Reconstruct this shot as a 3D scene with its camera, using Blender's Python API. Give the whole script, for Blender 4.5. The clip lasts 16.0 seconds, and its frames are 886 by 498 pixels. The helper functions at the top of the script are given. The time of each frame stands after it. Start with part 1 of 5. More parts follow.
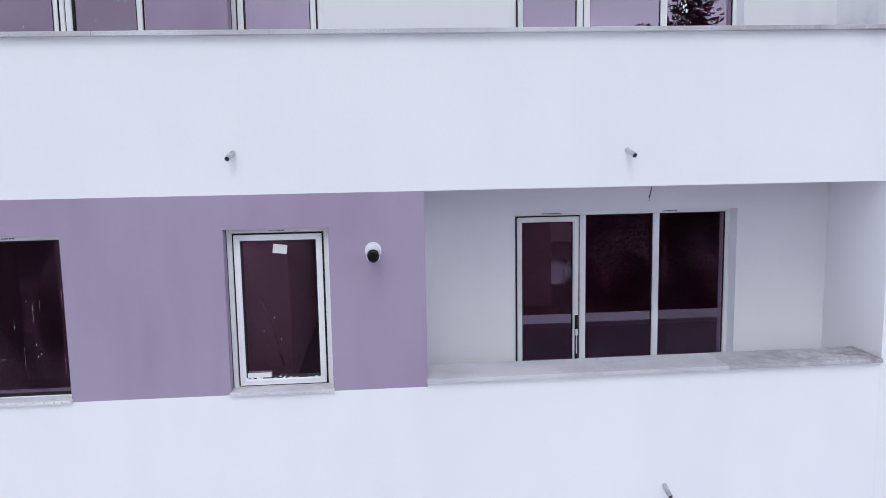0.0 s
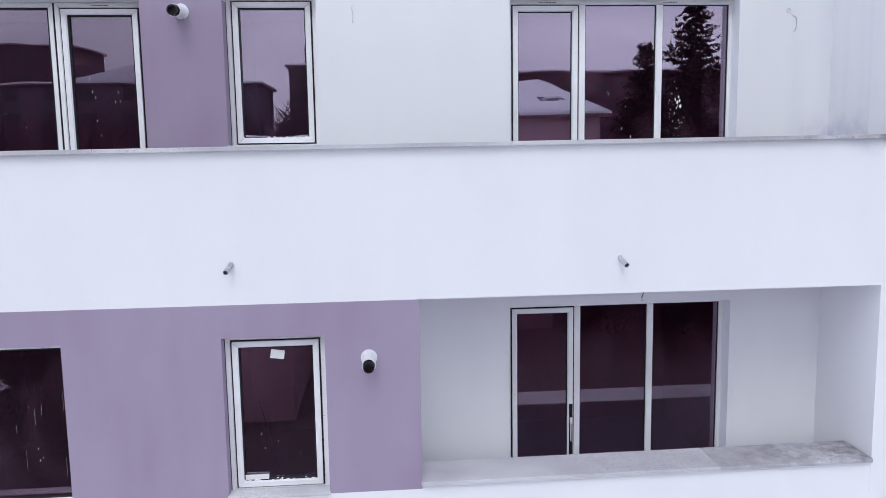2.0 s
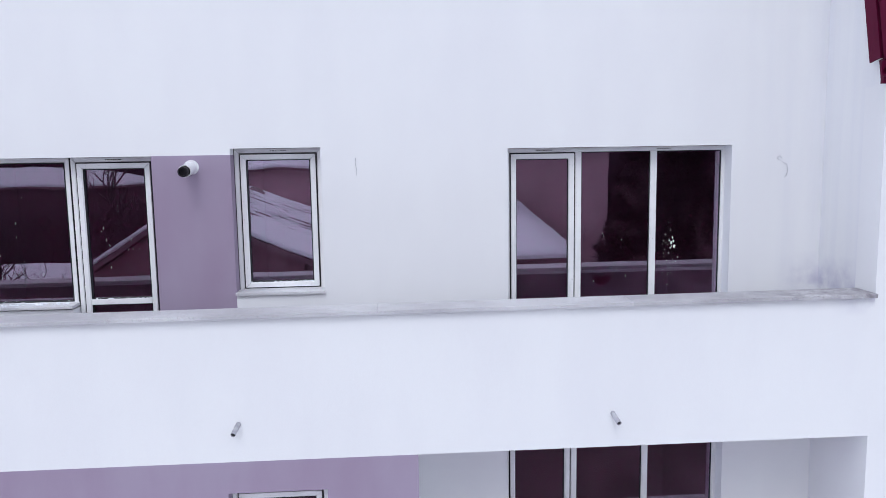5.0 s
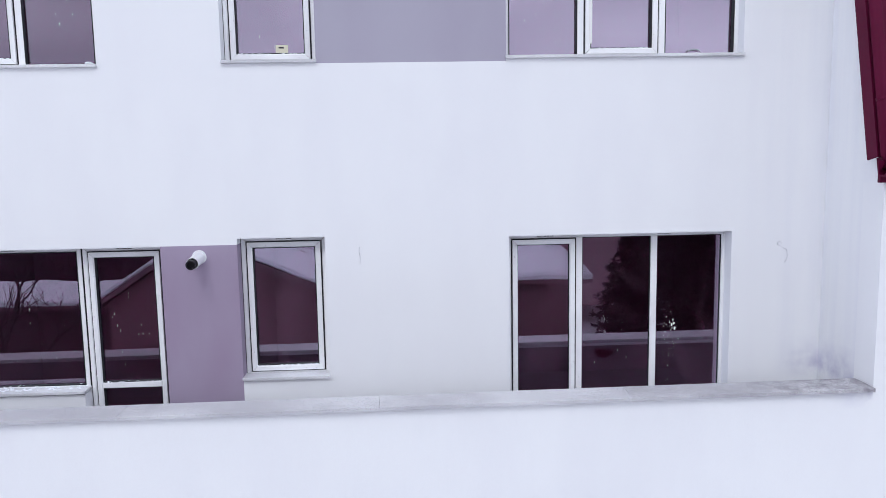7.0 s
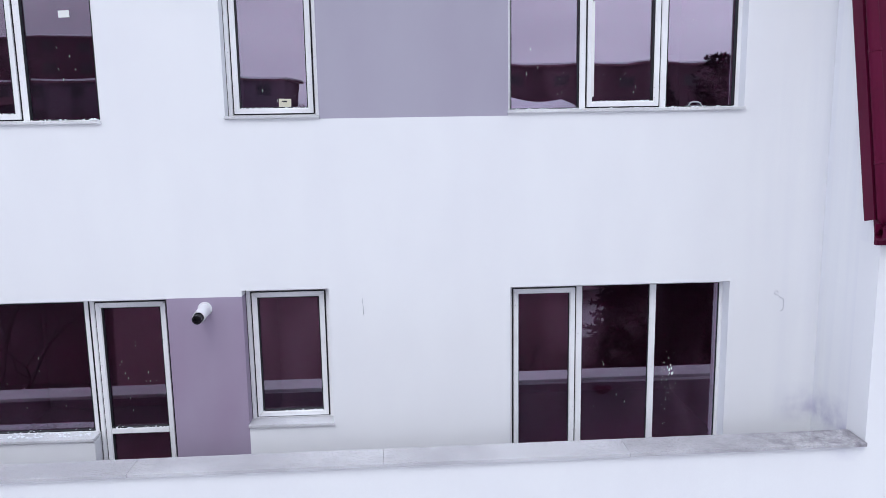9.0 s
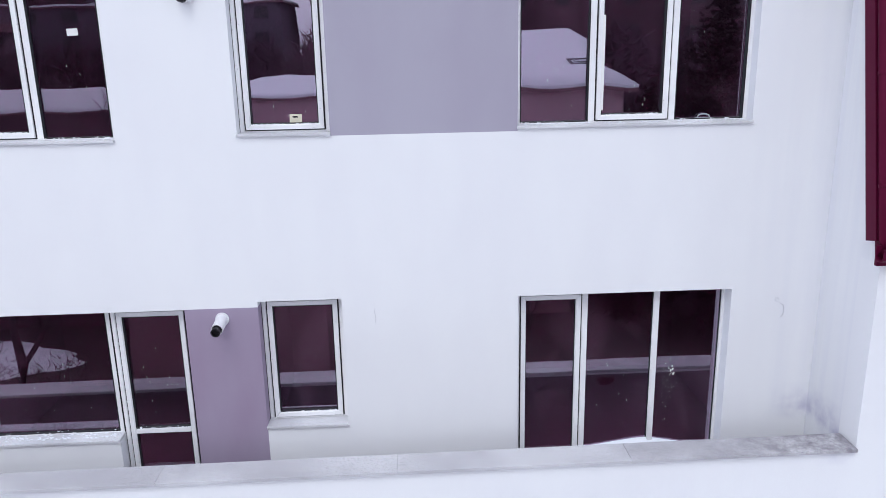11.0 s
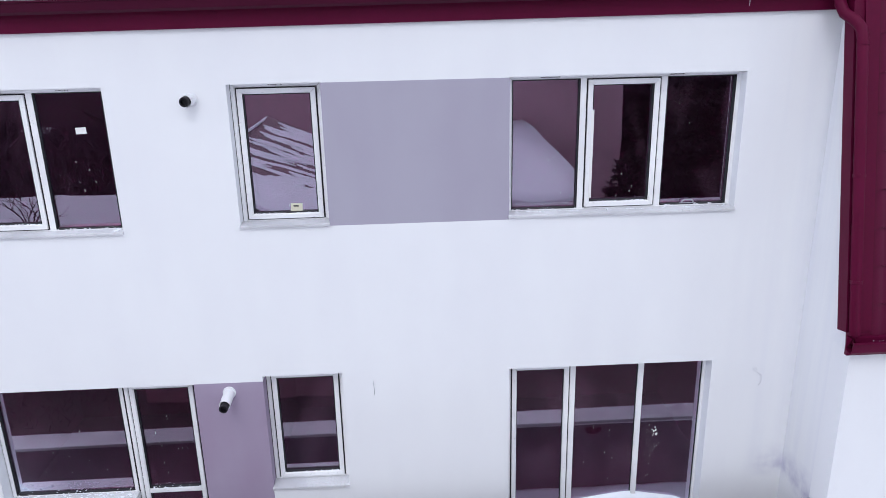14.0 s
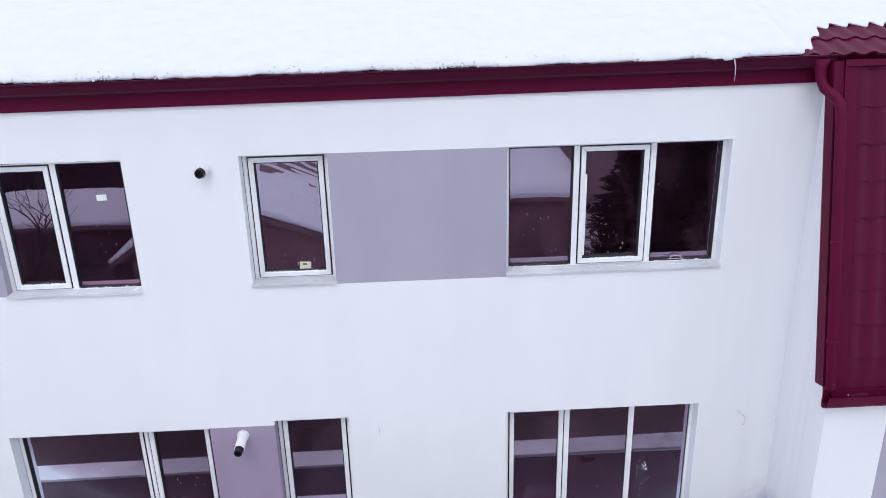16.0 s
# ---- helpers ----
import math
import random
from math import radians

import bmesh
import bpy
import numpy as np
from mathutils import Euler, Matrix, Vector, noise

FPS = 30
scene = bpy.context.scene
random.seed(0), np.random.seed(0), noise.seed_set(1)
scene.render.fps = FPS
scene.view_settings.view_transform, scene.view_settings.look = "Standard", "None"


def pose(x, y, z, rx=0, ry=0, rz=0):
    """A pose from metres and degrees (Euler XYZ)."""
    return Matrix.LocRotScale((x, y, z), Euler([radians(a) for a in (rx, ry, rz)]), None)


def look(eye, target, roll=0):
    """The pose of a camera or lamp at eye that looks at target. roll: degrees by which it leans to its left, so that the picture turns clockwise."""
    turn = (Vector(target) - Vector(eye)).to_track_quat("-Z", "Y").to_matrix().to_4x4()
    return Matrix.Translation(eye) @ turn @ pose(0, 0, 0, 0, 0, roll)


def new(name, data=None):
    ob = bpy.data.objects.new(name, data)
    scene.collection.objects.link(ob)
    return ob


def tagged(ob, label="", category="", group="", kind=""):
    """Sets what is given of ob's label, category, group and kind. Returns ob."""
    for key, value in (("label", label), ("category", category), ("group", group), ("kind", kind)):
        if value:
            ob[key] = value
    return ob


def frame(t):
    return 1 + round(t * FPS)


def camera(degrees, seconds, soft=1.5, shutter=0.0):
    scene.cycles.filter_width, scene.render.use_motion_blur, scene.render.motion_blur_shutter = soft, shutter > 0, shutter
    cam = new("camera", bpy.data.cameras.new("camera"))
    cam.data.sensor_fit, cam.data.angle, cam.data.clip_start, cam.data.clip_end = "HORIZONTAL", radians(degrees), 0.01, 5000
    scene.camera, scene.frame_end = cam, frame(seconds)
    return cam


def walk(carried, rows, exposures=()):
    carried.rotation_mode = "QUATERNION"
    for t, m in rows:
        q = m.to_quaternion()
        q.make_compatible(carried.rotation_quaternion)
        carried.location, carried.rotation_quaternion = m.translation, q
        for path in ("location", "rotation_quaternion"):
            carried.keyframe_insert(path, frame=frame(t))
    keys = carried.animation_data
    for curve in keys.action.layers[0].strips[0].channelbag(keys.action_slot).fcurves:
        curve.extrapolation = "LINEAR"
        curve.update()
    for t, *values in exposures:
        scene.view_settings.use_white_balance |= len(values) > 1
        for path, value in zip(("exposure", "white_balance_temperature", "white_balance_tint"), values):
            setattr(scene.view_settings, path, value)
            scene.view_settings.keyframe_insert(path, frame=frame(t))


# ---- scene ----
cam = camera(59.6, 16.0, soft=0.55)
PATH = [
    (0, (-0.694, -7.181, 6.246), (-0.523, -5.205, 5.989), -1.0),
    (0.5, (-0.68, -7.172, 6.467), (-0.508, -5.196, 6.208), -1.0),
    (1, (-0.652, -7.17, 6.695), (-0.483, -5.194, 6.437), -0.9),
    (1.5, (-0.632, -7.167, 6.91), (-0.465, -5.191, 6.653), -0.9),
    (2, (-0.604, -7.177, 7.131), (-0.443, -5.2, 6.876), -0.9),
    (2.5, (-0.586, -7.189, 7.34), (-0.426, -5.212, 7.084), -0.9),
    (3, (-0.581, -7.209, 7.564), (-0.418, -5.232, 7.311), -0.9),
    (3.5, (-0.571, -7.225, 7.78), (-0.409, -5.248, 7.53), -0.8),
    (4, (-0.574, -7.233, 8.021), (-0.413, -5.255, 7.771), -0.8),
    (6.5, (-0.353, -7.306, 9.128), (-0.259, -5.325, 8.87), -1.0),
    (7, (-0.366, -7.294, 9.328), (-0.269, -5.313, 9.074), -1.0),
    (7.5, (-0.397, -7.286, 9.523), (-0.292, -5.304, 9.269), -0.9),
    (8, (-0.389, -7.283, 9.719), (-0.285, -5.302, 9.458), -0.9),
    (10.5, (-0.44, -7.263, 10.763), (-0.348, -5.326, 10.275), -1.0),
    (11, (-0.462, -7.256, 10.987), (-0.37, -5.328, 10.462), -1.1),
    (11.5, (-0.454, -7.248, 11.189), (-0.364, -5.328, 10.635), -1.1),
    (12, (-0.428, -7.24, 11.409), (-0.346, -5.327, 10.83), -1.2),
    (12.5, (-0.425, -7.231, 11.618), (-0.343, -5.323, 11.023), -1.2),
    (13, (-0.414, -7.236, 11.839), (-0.33, -5.332, 11.231), -1.2),
    (13.5, (-0.421, -7.237, 12.063), (-0.33, -5.338, 11.44), -1.2),
    (14, (-0.388, -7.253, 12.299), (-0.299, -5.359, 11.661), -1.2),
    (14.5, (-0.36, -7.286, 12.502), (-0.275, -5.395, 11.856), -1.2),
    (15, (-0.335, -7.306, 12.763), (-0.256, -5.423, 12.096), -1.3),
    (15.5, (-0.359, -7.346, 12.989), (-0.276, -5.467, 12.307), -1.3),
    (16, (-0.359, -7.388, 13.234), (-0.279, -5.516, 12.534), -1.4),
]
walk(cam, [(t, look(eye, target, roll)) for t, eye, target, roll in PATH],
     exposures=((0, -0.11), (1.5, -0.06), (4, -0.03), (7, -0.02), (11, 0.0), (16, 0.0)))

# ---- world, sun, exposure ----
world = bpy.data.worlds.new("overcast_sky")
scene.world = world
world.use_nodes = True
wt = world.node_tree
wt.nodes.clear()
w_out = wt.nodes.new("ShaderNodeOutputWorld")
w_bg = wt.nodes.new("ShaderNodeBackground")
w_sky = wt.nodes.new("ShaderNodeTexSky")
w_sky.sky_type, w_sky.sun_disc = "NISHITA", False
w_sky.sun_elevation, w_sky.sun_rotation = radians(38), radians(200)
w_sky.air_density, w_sky.dust_density, w_sky.ozone_density = 1.6, 4.0, 1.5
w_mix = wt.nodes.new("ShaderNodeMix")
w_mix.data_type = "RGBA"
w_mix.inputs[0].default_value = 0.975
w_coord = wt.nodes.new("ShaderNodeTexCoord")
w_map = wt.nodes.new("ShaderNodeMapping")
w_map.inputs["Scale"].default_value = (1.0, 1.0, 3.0)
w_noise = wt.nodes.new("ShaderNodeTexNoise")
w_noise.inputs["Scale"].default_value, w_noise.inputs["Detail"].default_value = 2.2, 5.0
w_ramp = wt.nodes.new("ShaderNodeValToRGB")
w_ramp.color_ramp.elements[0].position, w_ramp.color_ramp.elements[0].color = 0.36, (4.92, 5.25, 6.40, 1)
w_ramp.color_ramp.elements[1].position, w_ramp.color_ramp.elements[1].color = 0.66, (8.50, 9.05, 10.48, 1)
wt.links.new(w_coord.outputs["Generated"], w_map.inputs["Vector"])
wt.links.new(w_map.outputs["Vector"], w_noise.inputs["Vector"])
wt.links.new(w_noise.outputs["Fac"], w_ramp.inputs["Fac"])
wt.links.new(w_sky.outputs["Color"], w_mix.inputs[6])
wt.links.new(w_ramp.outputs["Color"], w_mix.inputs[7])
wt.links.new(w_mix.outputs[2], w_bg.inputs["Color"])
w_bg.inputs["Strength"].default_value = 0.168
wt.links.new(w_bg.outputs["Background"], w_out.inputs["Surface"])

sun_data = bpy.data.lights.new("sun", "SUN")
sun_data.energy, sun_data.angle, sun_data.color = 0.8, radians(25), (0.94, 0.975, 1.0)
sun = new("sun", sun_data)
sun.matrix_world = look((0, -30, 40), (6, 0, 5))

# ---- materials ----


def material(name):
    m = bpy.data.materials.new(name)
    m.use_nodes = True
    nt = m.node_tree
    return m, nt, nt.nodes["Principled BSDF"]


def surface(name, base, rough=0.7, vary=0.06, scale=3.0, grain=60.0, bump=0.2, metal=0.0, dist=0.002, second=None, amount=0.5, stretch=(1, 1, 1), gloss=0.4):
    """A painted, rendered or bare surface: colour in two scales of variation and a fine relief."""
    m, nt, p = material(name)
    n, link = nt.nodes, nt.links
    coord = n.new("ShaderNodeTexCoord")
    mapping = n.new("ShaderNodeMapping")
    mapping.inputs["Scale"].default_value = stretch
    link.new(coord.outputs["Object"], mapping.inputs["Vector"])
    big, small = n.new("ShaderNodeTexNoise"), n.new("ShaderNodeTexNoise")
    big.inputs["Scale"].default_value, big.inputs["Detail"].default_value = scale, 4
    small.inputs["Scale"].default_value, small.inputs["Detail"].default_value = grain, 3
    link.new(mapping.outputs["Vector"], big.inputs["Vector"])
    link.new(coord.outputs["Object"], small.inputs["Vector"])
    ramp = n.new("ShaderNodeValToRGB")
    other = second or tuple(c * (1 - vary) for c in base)
    ramp.color_ramp.elements[0].position, ramp.color_ramp.elements[0].color = 0.5 - amount * 0.4, (*other, 1)
    ramp.color_ramp.elements[1].position, ramp.color_ramp.elements[1].color = 0.5 + amount * 0.4, (*base, 1)
    link.new(big.outputs["Fac"], ramp.inputs["Fac"])
    mix = n.new("ShaderNodeMix")
    mix.data_type, mix.blend_type = "RGBA", "MULTIPLY"
    mix.inputs[0].default_value = 0.25 * min(1, vary * 8)
    link.new(ramp.outputs["Color"], mix.inputs[6])
    link.new(small.outputs["Color"], mix.inputs[7])
    bright = n.new("ShaderNodeBrightContrast")
    bright.inputs["Bright"].default_value = 0.0
    link.new(mix.outputs[2], bright.inputs["Color"])
    link.new(bright.outputs["Color"], p.inputs["Base Color"])
    p.inputs["Roughness"].default_value, p.inputs["Metallic"].default_value = rough, metal
    p.inputs["Specular IOR Level"].default_value = gloss
    if bump:
        b = n.new("ShaderNodeBump")
        b.inputs["Strength"].default_value, b.inputs["Distance"].default_value = bump, dist
        link.new(small.outputs["Fac"], b.inputs["Height"])
        link.new(b.outputs["Normal"], p.inputs["Normal"])
    return m


def plaster(name, base, stain, damp=False):
    """Fine scratched render: faint trowel streaks and run-off marks under a close grain."""
    m, nt, p = material(name)
    n, link = nt.nodes, nt.links
    coord = n.new("ShaderNodeTexCoord")
    run = n.new("ShaderNodeMapping")
    run.inputs["Scale"].default_value = (1.3, 1.3, 0.35)
    link.new(coord.outputs["Object"], run.inputs["Vector"])
    streak, cloud, grain = (n.new("ShaderNodeTexNoise") for _ in range(3))
    streak.inputs["Scale"].default_value, streak.inputs["Detail"].default_value = 2.0, 5
    cloud.inputs["Scale"].default_value, cloud.inputs["Detail"].default_value = 0.7, 6
    grain.inputs["Scale"].default_value, grain.inputs["Detail"].default_value = 170.0, 3
    link.new(run.outputs["Vector"], streak.inputs["Vector"])
    link.new(coord.outputs["Object"], cloud.inputs["Vector"])
    link.new(coord.outputs["Object"], grain.inputs["Vector"])
    add = n.new("ShaderNodeMath")
    add.operation = "MULTIPLY"
    link.new(streak.outputs["Fac"], add.inputs[0])
    link.new(cloud.outputs["Fac"], add.inputs[1])
    ramp = n.new("ShaderNodeValToRGB")
    ramp.color_ramp.elements[0].position, ramp.color_ramp.elements[0].color = 0.12, (*stain, 1)
    ramp.color_ramp.elements[1].position, ramp.color_ramp.elements[1].color = 0.32, (*base, 1)
    link.new(add.outputs["Value"], ramp.inputs["Fac"])
    tone = ramp.outputs["Color"]
    if damp:
        place = n.new("ShaderNodeSeparateXYZ")
        link.new(coord.outputs["Object"], place.inputs["Vector"])
        drip_map, drip = n.new("ShaderNodeMapping"), n.new("ShaderNodeTexNoise")
        drip_map.inputs["Scale"].default_value = (7.0, 7.0, 0.25)
        drip.inputs["Scale"].default_value, drip.inputs["Detail"].default_value = 1.0, 4
        link.new(coord.outputs["Object"], drip_map.inputs["Vector"])
        link.new(drip_map.outputs["Vector"], drip.inputs["Vector"])
        spread = n.new("ShaderNodeMapRange")
        for key, value in (("From Min", 2.7), ("From Max", 3.6), ("To Min", 0.0), ("To Max", 1.0)):
            spread.inputs[key].default_value = value
        link.new(place.outputs["X"], spread.inputs["Value"])
        above = n.new("ShaderNodeMapRange")
        for key, value in (("From Min", 7.0), ("From Max", 7.15), ("To Min", 0.0), ("To Max", 1.0)):
            above.inputs[key].default_value = value
        link.new(place.outputs["Z"], above.inputs["Value"])
        strong = n.new("ShaderNodeMapRange")
        for key, value in (("From Min", 0.42), ("From Max", 0.68), ("To Min", 0.0), ("To Max", 0.20)):
            strong.inputs[key].default_value = value
        link.new(drip.outputs["Fac"], strong.inputs["Value"])
        # dirt splashed up from the coping in the corner
        low, blot, splash = n.new("ShaderNodeMapRange"), n.new("ShaderNodeTexNoise"), n.new("ShaderNodeMapRange")
        for key, value in (("From Min", 7.46), ("From Max", 7.15), ("To Min", 0.0), ("To Max", 1.0)):
            low.inputs[key].default_value = value
        link.new(place.outputs["Z"], low.inputs["Value"])
        blot.inputs["Scale"].default_value, blot.inputs["Detail"].default_value = 5.0, 7
        link.new(coord.outputs["Object"], blot.inputs["Vector"])
        for key, value in (("From Min", 0.36), ("From Max", 0.64), ("To Min", 0.0), ("To Max", 0.62)):
            splash.inputs[key].default_value = value
        link.new(blot.outputs["Fac"], splash.inputs["Value"])
        s1, s2, s3 = (n.new("ShaderNodeMath") for _ in range(3))
        s1.operation = s2.operation = s3.operation = "MULTIPLY"
        m1, m2 = n.new("ShaderNodeMath"), n.new("ShaderNodeMath")
        m1.operation = m2.operation = "MULTIPLY"
        link.new(spread.outputs["Result"], m1.inputs[0])
        link.new(above.outputs["Result"], m1.inputs[1])
        link.new(m1.outputs["Value"], m2.inputs[0])
        link.new(strong.outputs["Result"], m2.inputs[1])
        wet = n.new("ShaderNodeMix")
        wet.data_type = "RGBA"
        wet.inputs[7].default_value = (0.62, 0.63, 0.73, 1)
        link.new(m2.outputs["Value"], wet.inputs[0])
        link.new(tone, wet.inputs[6])
        tone = wet.outputs[2]
        tight = n.new("ShaderNodeMapRange")
        for key, value in (("From Min", 3.28), ("From Max", 3.62), ("To Min", 0.0), ("To Max", 1.0)):
            tight.inputs[key].default_value = value
        link.new(place.outputs["X"], tight.inputs["Value"])
        link.new(tight.outputs["Result"], s1.inputs[0])
        link.new(low.outputs["Result"], s1.inputs[1])
        link.new(s1.outputs["Value"], s2.inputs[0])
        link.new(splash.outputs["Result"], s2.inputs[1])
        link.new(s2.outputs["Value"], s3.inputs[0])
        link.new(above.outputs["Result"], s3.inputs[1])
        soil = n.new("ShaderNodeMix")
        soil.data_type = "RGBA"
        soil.inputs[7].default_value = (0.36, 0.34, 0.50, 1)
        link.new(s3.outputs["Value"], soil.inputs[0])
        link.new(tone, soil.inputs[6])
        tone = soil.outputs[2]
    speck = n.new("ShaderNodeMapRange")
    speck.inputs["From Min"].default_value, speck.inputs["From Max"].default_value = 0.3, 0.7
    speck.inputs["To Min"].default_value, speck.inputs["To Max"].default_value = 0.965, 1.01
    link.new(grain.outputs["Fac"], speck.inputs["Value"])
    mul = n.new("ShaderNodeVectorMath")
    mul.operation = "SCALE"
    link.new(tone, mul.inputs[0])
    link.new(speck.outputs["Result"], mul.inputs["Scale"])
    link.new(mul.outputs["Vector"], p.inputs["Base Color"])
    p.inputs["Roughness"].default_value = 0.9
    b = n.new("ShaderNodeBump")
    b.inputs["Strength"].default_value, b.inputs["Distance"].default_value = 0.35, 0.0015
    link.new(grain.outputs["Fac"], b.inputs["Height"])
    link.new(b.outputs["Normal"], p.inputs["Normal"])
    return m


def glazing(name, tint, gloss, wave):
    """Coated double glazing: a share of the light is mirrored, the rest passes dimmed; the panes bow a little."""
    m = bpy.data.materials.new(name)
    m.use_nodes = True
    nt = m.node_tree
    n, link = nt.nodes, nt.links
    n.clear()
    out, mix = n.new("ShaderNodeOutputMaterial"), n.new("ShaderNodeMixShader")
    clear, mirror = n.new("ShaderNodeBsdfTransparent"), n.new("ShaderNodeBsdfGlossy")
    clear.inputs["Color"].default_value = (*tint, 1)
    mirror.inputs["Color"].default_value = (0.83, 0.87, 1.0, 1)
    mirror.inputs["Roughness"].default_value = 0.006
    fresnel = n.new("ShaderNodeFresnel")
    fresnel.inputs["IOR"].default_value = 1.5
    add = n.new("ShaderNodeMath")
    add.inputs[1].default_value = gloss
    link.new(fresnel.outputs["Fac"], add.inputs[0])
    link.new(add.outputs["Value"], mix.inputs["Fac"])
    coord, noise_node, b = n.new("ShaderNodeTexCoord"), n.new("ShaderNodeTexNoise"), n.new("ShaderNodeBump")
    noise_node.inputs["Scale"].default_value, noise_node.inputs["Detail"].default_value = 2.0, 1
    b.inputs["Strength"].default_value, b.inputs["Distance"].default_value = 1.0, wave
    link.new(coord.outputs["Object"], noise_node.inputs["Vector"])
    link.new(noise_node.outputs["Fac"], b.inputs["Height"])
    link.new(b.outputs["Normal"], mirror.inputs["Normal"])
    link.new(clear.outputs["BSDF"], mix.inputs[1])
    link.new(mirror.outputs["BSDF"], mix.inputs[2])
    # wiped smears and dust lie on the panes as a thin dull film
    dust, film, spread = n.new("ShaderNodeBsdfDiffuse"), n.new("ShaderNodeMixShader"), n.new("ShaderNodeMapRange")
    dust.inputs["Color"].default_value = (0.42, 0.27, 0.37, 1)
    smear_map, smear = n.new("ShaderNodeMapping"), n.new("ShaderNodeTexNoise")
    smear_map.inputs["Scale"].default_value = (1.6, 1.6, 0.8)
    smear.inputs["Scale"].default_value, smear.inputs["Detail"].default_value, smear.inputs["Distortion"].default_value = 1.3, 6, 1.2
    link.new(coord.outputs["Object"], smear_map.inputs["Vector"])
    link.new(smear_map.outputs["Vector"], smear.inputs["Vector"])
    for key, value in (("From Min", 0.50), ("From Max", 0.80), ("To Min", 0.004), ("To Max", 0.075)):
        spread.inputs[key].default_value = value
    link.new(smear.outputs["Fac"], spread.inputs["Value"])
    link.new(spread.outputs["Result"], film.inputs["Fac"])
    link.new(mix.outputs["Shader"], film.inputs[1])
    link.new(dust.outputs["BSDF"], film.inputs[2])
    link.new(film.outputs["Shader"], out.inputs["Surface"])
    return m


def granite(name, base, stain, crystal, dirt=0.0, size=95.0, few=(0.53, 0.64, 0.6), rough=0.5, fleck=0.22):
    """A speckled ground: crystals in sawn stone or scuffs on plastic, with broad stains."""
    m, nt, p = material(name)
    n, link = nt.nodes, nt.links
    coord = n.new("ShaderNodeTexCoord")
    big, cell, fine = n.new("ShaderNodeTexNoise"), n.new("ShaderNodeTexNoise"), n.new("ShaderNodeTexVoronoi")
    big.inputs["Scale"].default_value, big.inputs["Detail"].default_value = 1.6, 6
    cell.inputs["Scale"].default_value, cell.inputs["Detail"].default_value = size, 4
    fine.inputs["Scale"].default_value = 190.0
    for node in (big, cell, fine):
        link.new(coord.outputs["Object"], node.inputs["Vector"])
    ramp = n.new("ShaderNodeValToRGB")
    ramp.color_ramp.elements[0].position, ramp.color_ramp.elements[0].color = 0.36, (*stain, 1)
    ramp.color_ramp.elements[1].position, ramp.color_ramp.elements[1].color = 0.62, (*base, 1)
    link.new(big.outputs["Fac"], ramp.inputs["Fac"])
    pick = n.new("ShaderNodeMapRange")
    for key, value in (("From Min", few[0]), ("From Max", few[1]), ("To Min", 0.0), ("To Max", few[2])):
        pick.inputs[key].default_value = value
    link.new(cell.outputs["Fac"], pick.inputs["Value"])
    mix = n.new("ShaderNodeMix")
    mix.data_type = "RGBA"
    mix.inputs[7].default_value = (*crystal, 1)
    link.new(pick.outputs["Result"], mix.inputs[0])
    link.new(ramp.outputs["Color"], mix.inputs[6])
    # run-off dirt gathers on the stone towards the inner corner of the wing
    place, run, ragged, soil = n.new("ShaderNodeSeparateXYZ"), n.new("ShaderNodeMapRange"), n.new("ShaderNodeMath"), n.new("ShaderNodeMix")
    link.new(coord.outputs["Object"], place.inputs["Vector"])
    for key, value in (("From Min", 2.0), ("From Max", 3.6), ("To Min", 0.35 * dirt), ("To Max", 2.1 * dirt)):
        run.inputs[key].default_value = value
    link.new(place.outputs["X"], run.inputs["Value"])
    ragged.operation, soil.data_type, ragged.use_clamp = "MULTIPLY", "RGBA", True
    patch, bound = n.new("ShaderNodeTexNoise"), n.new("ShaderNodeMapRange")
    patch.inputs["Scale"].default_value, patch.inputs["Detail"].default_value, patch.inputs["Roughness"].default_value = 4.5, 9, 0.75
    link.new(coord.outputs["Object"], patch.inputs["Vector"])
    for key, value in (("From Min", 0.38), ("From Max", 0.66), ("To Min", 0.0), ("To Max", 1.0)):
        bound.inputs[key].default_value = value
    link.new(patch.outputs["Fac"], bound.inputs["Value"])
    link.new(run.outputs["Result"], ragged.inputs[0])
    link.new(bound.outputs["Result"], ragged.inputs[1])
    link.new(ragged.outputs["Value"], soil.inputs[0])
    link.new(mix.outputs[2], soil.inputs[6])
    soil.inputs[7].default_value = (0.20, 0.165, 0.22, 1)
    speck = n.new("ShaderNodeMix")
    speck.data_type, speck.blend_type = "RGBA", "MULTIPLY"
    speck.inputs[0].default_value = fleck
    link.new(soil.outputs[2], speck.inputs[6])
    link.new(fine.outputs["Color"], speck.inputs[7])
    soften = n.new("ShaderNodeHueSaturation")
    soften.inputs["Saturation"].default_value = 0.45
    soften.inputs["Value"].default_value = 1.0 + 0.36 * fleck
    link.new(speck.outputs[2], soften.inputs["Color"])
    link.new(soften.outputs["Color"], p.inputs["Base Color"])
    p.inputs["Roughness"].default_value = rough
    b = n.new("ShaderNodeBump")
    b.inputs["Strength"].default_value, b.inputs["Distance"].default_value = 0.2, 0.0015
    link.new(cell.outputs["Fac"], b.inputs["Height"])
    link.new(b.outputs["Normal"], p.inputs["Normal"])
    return m


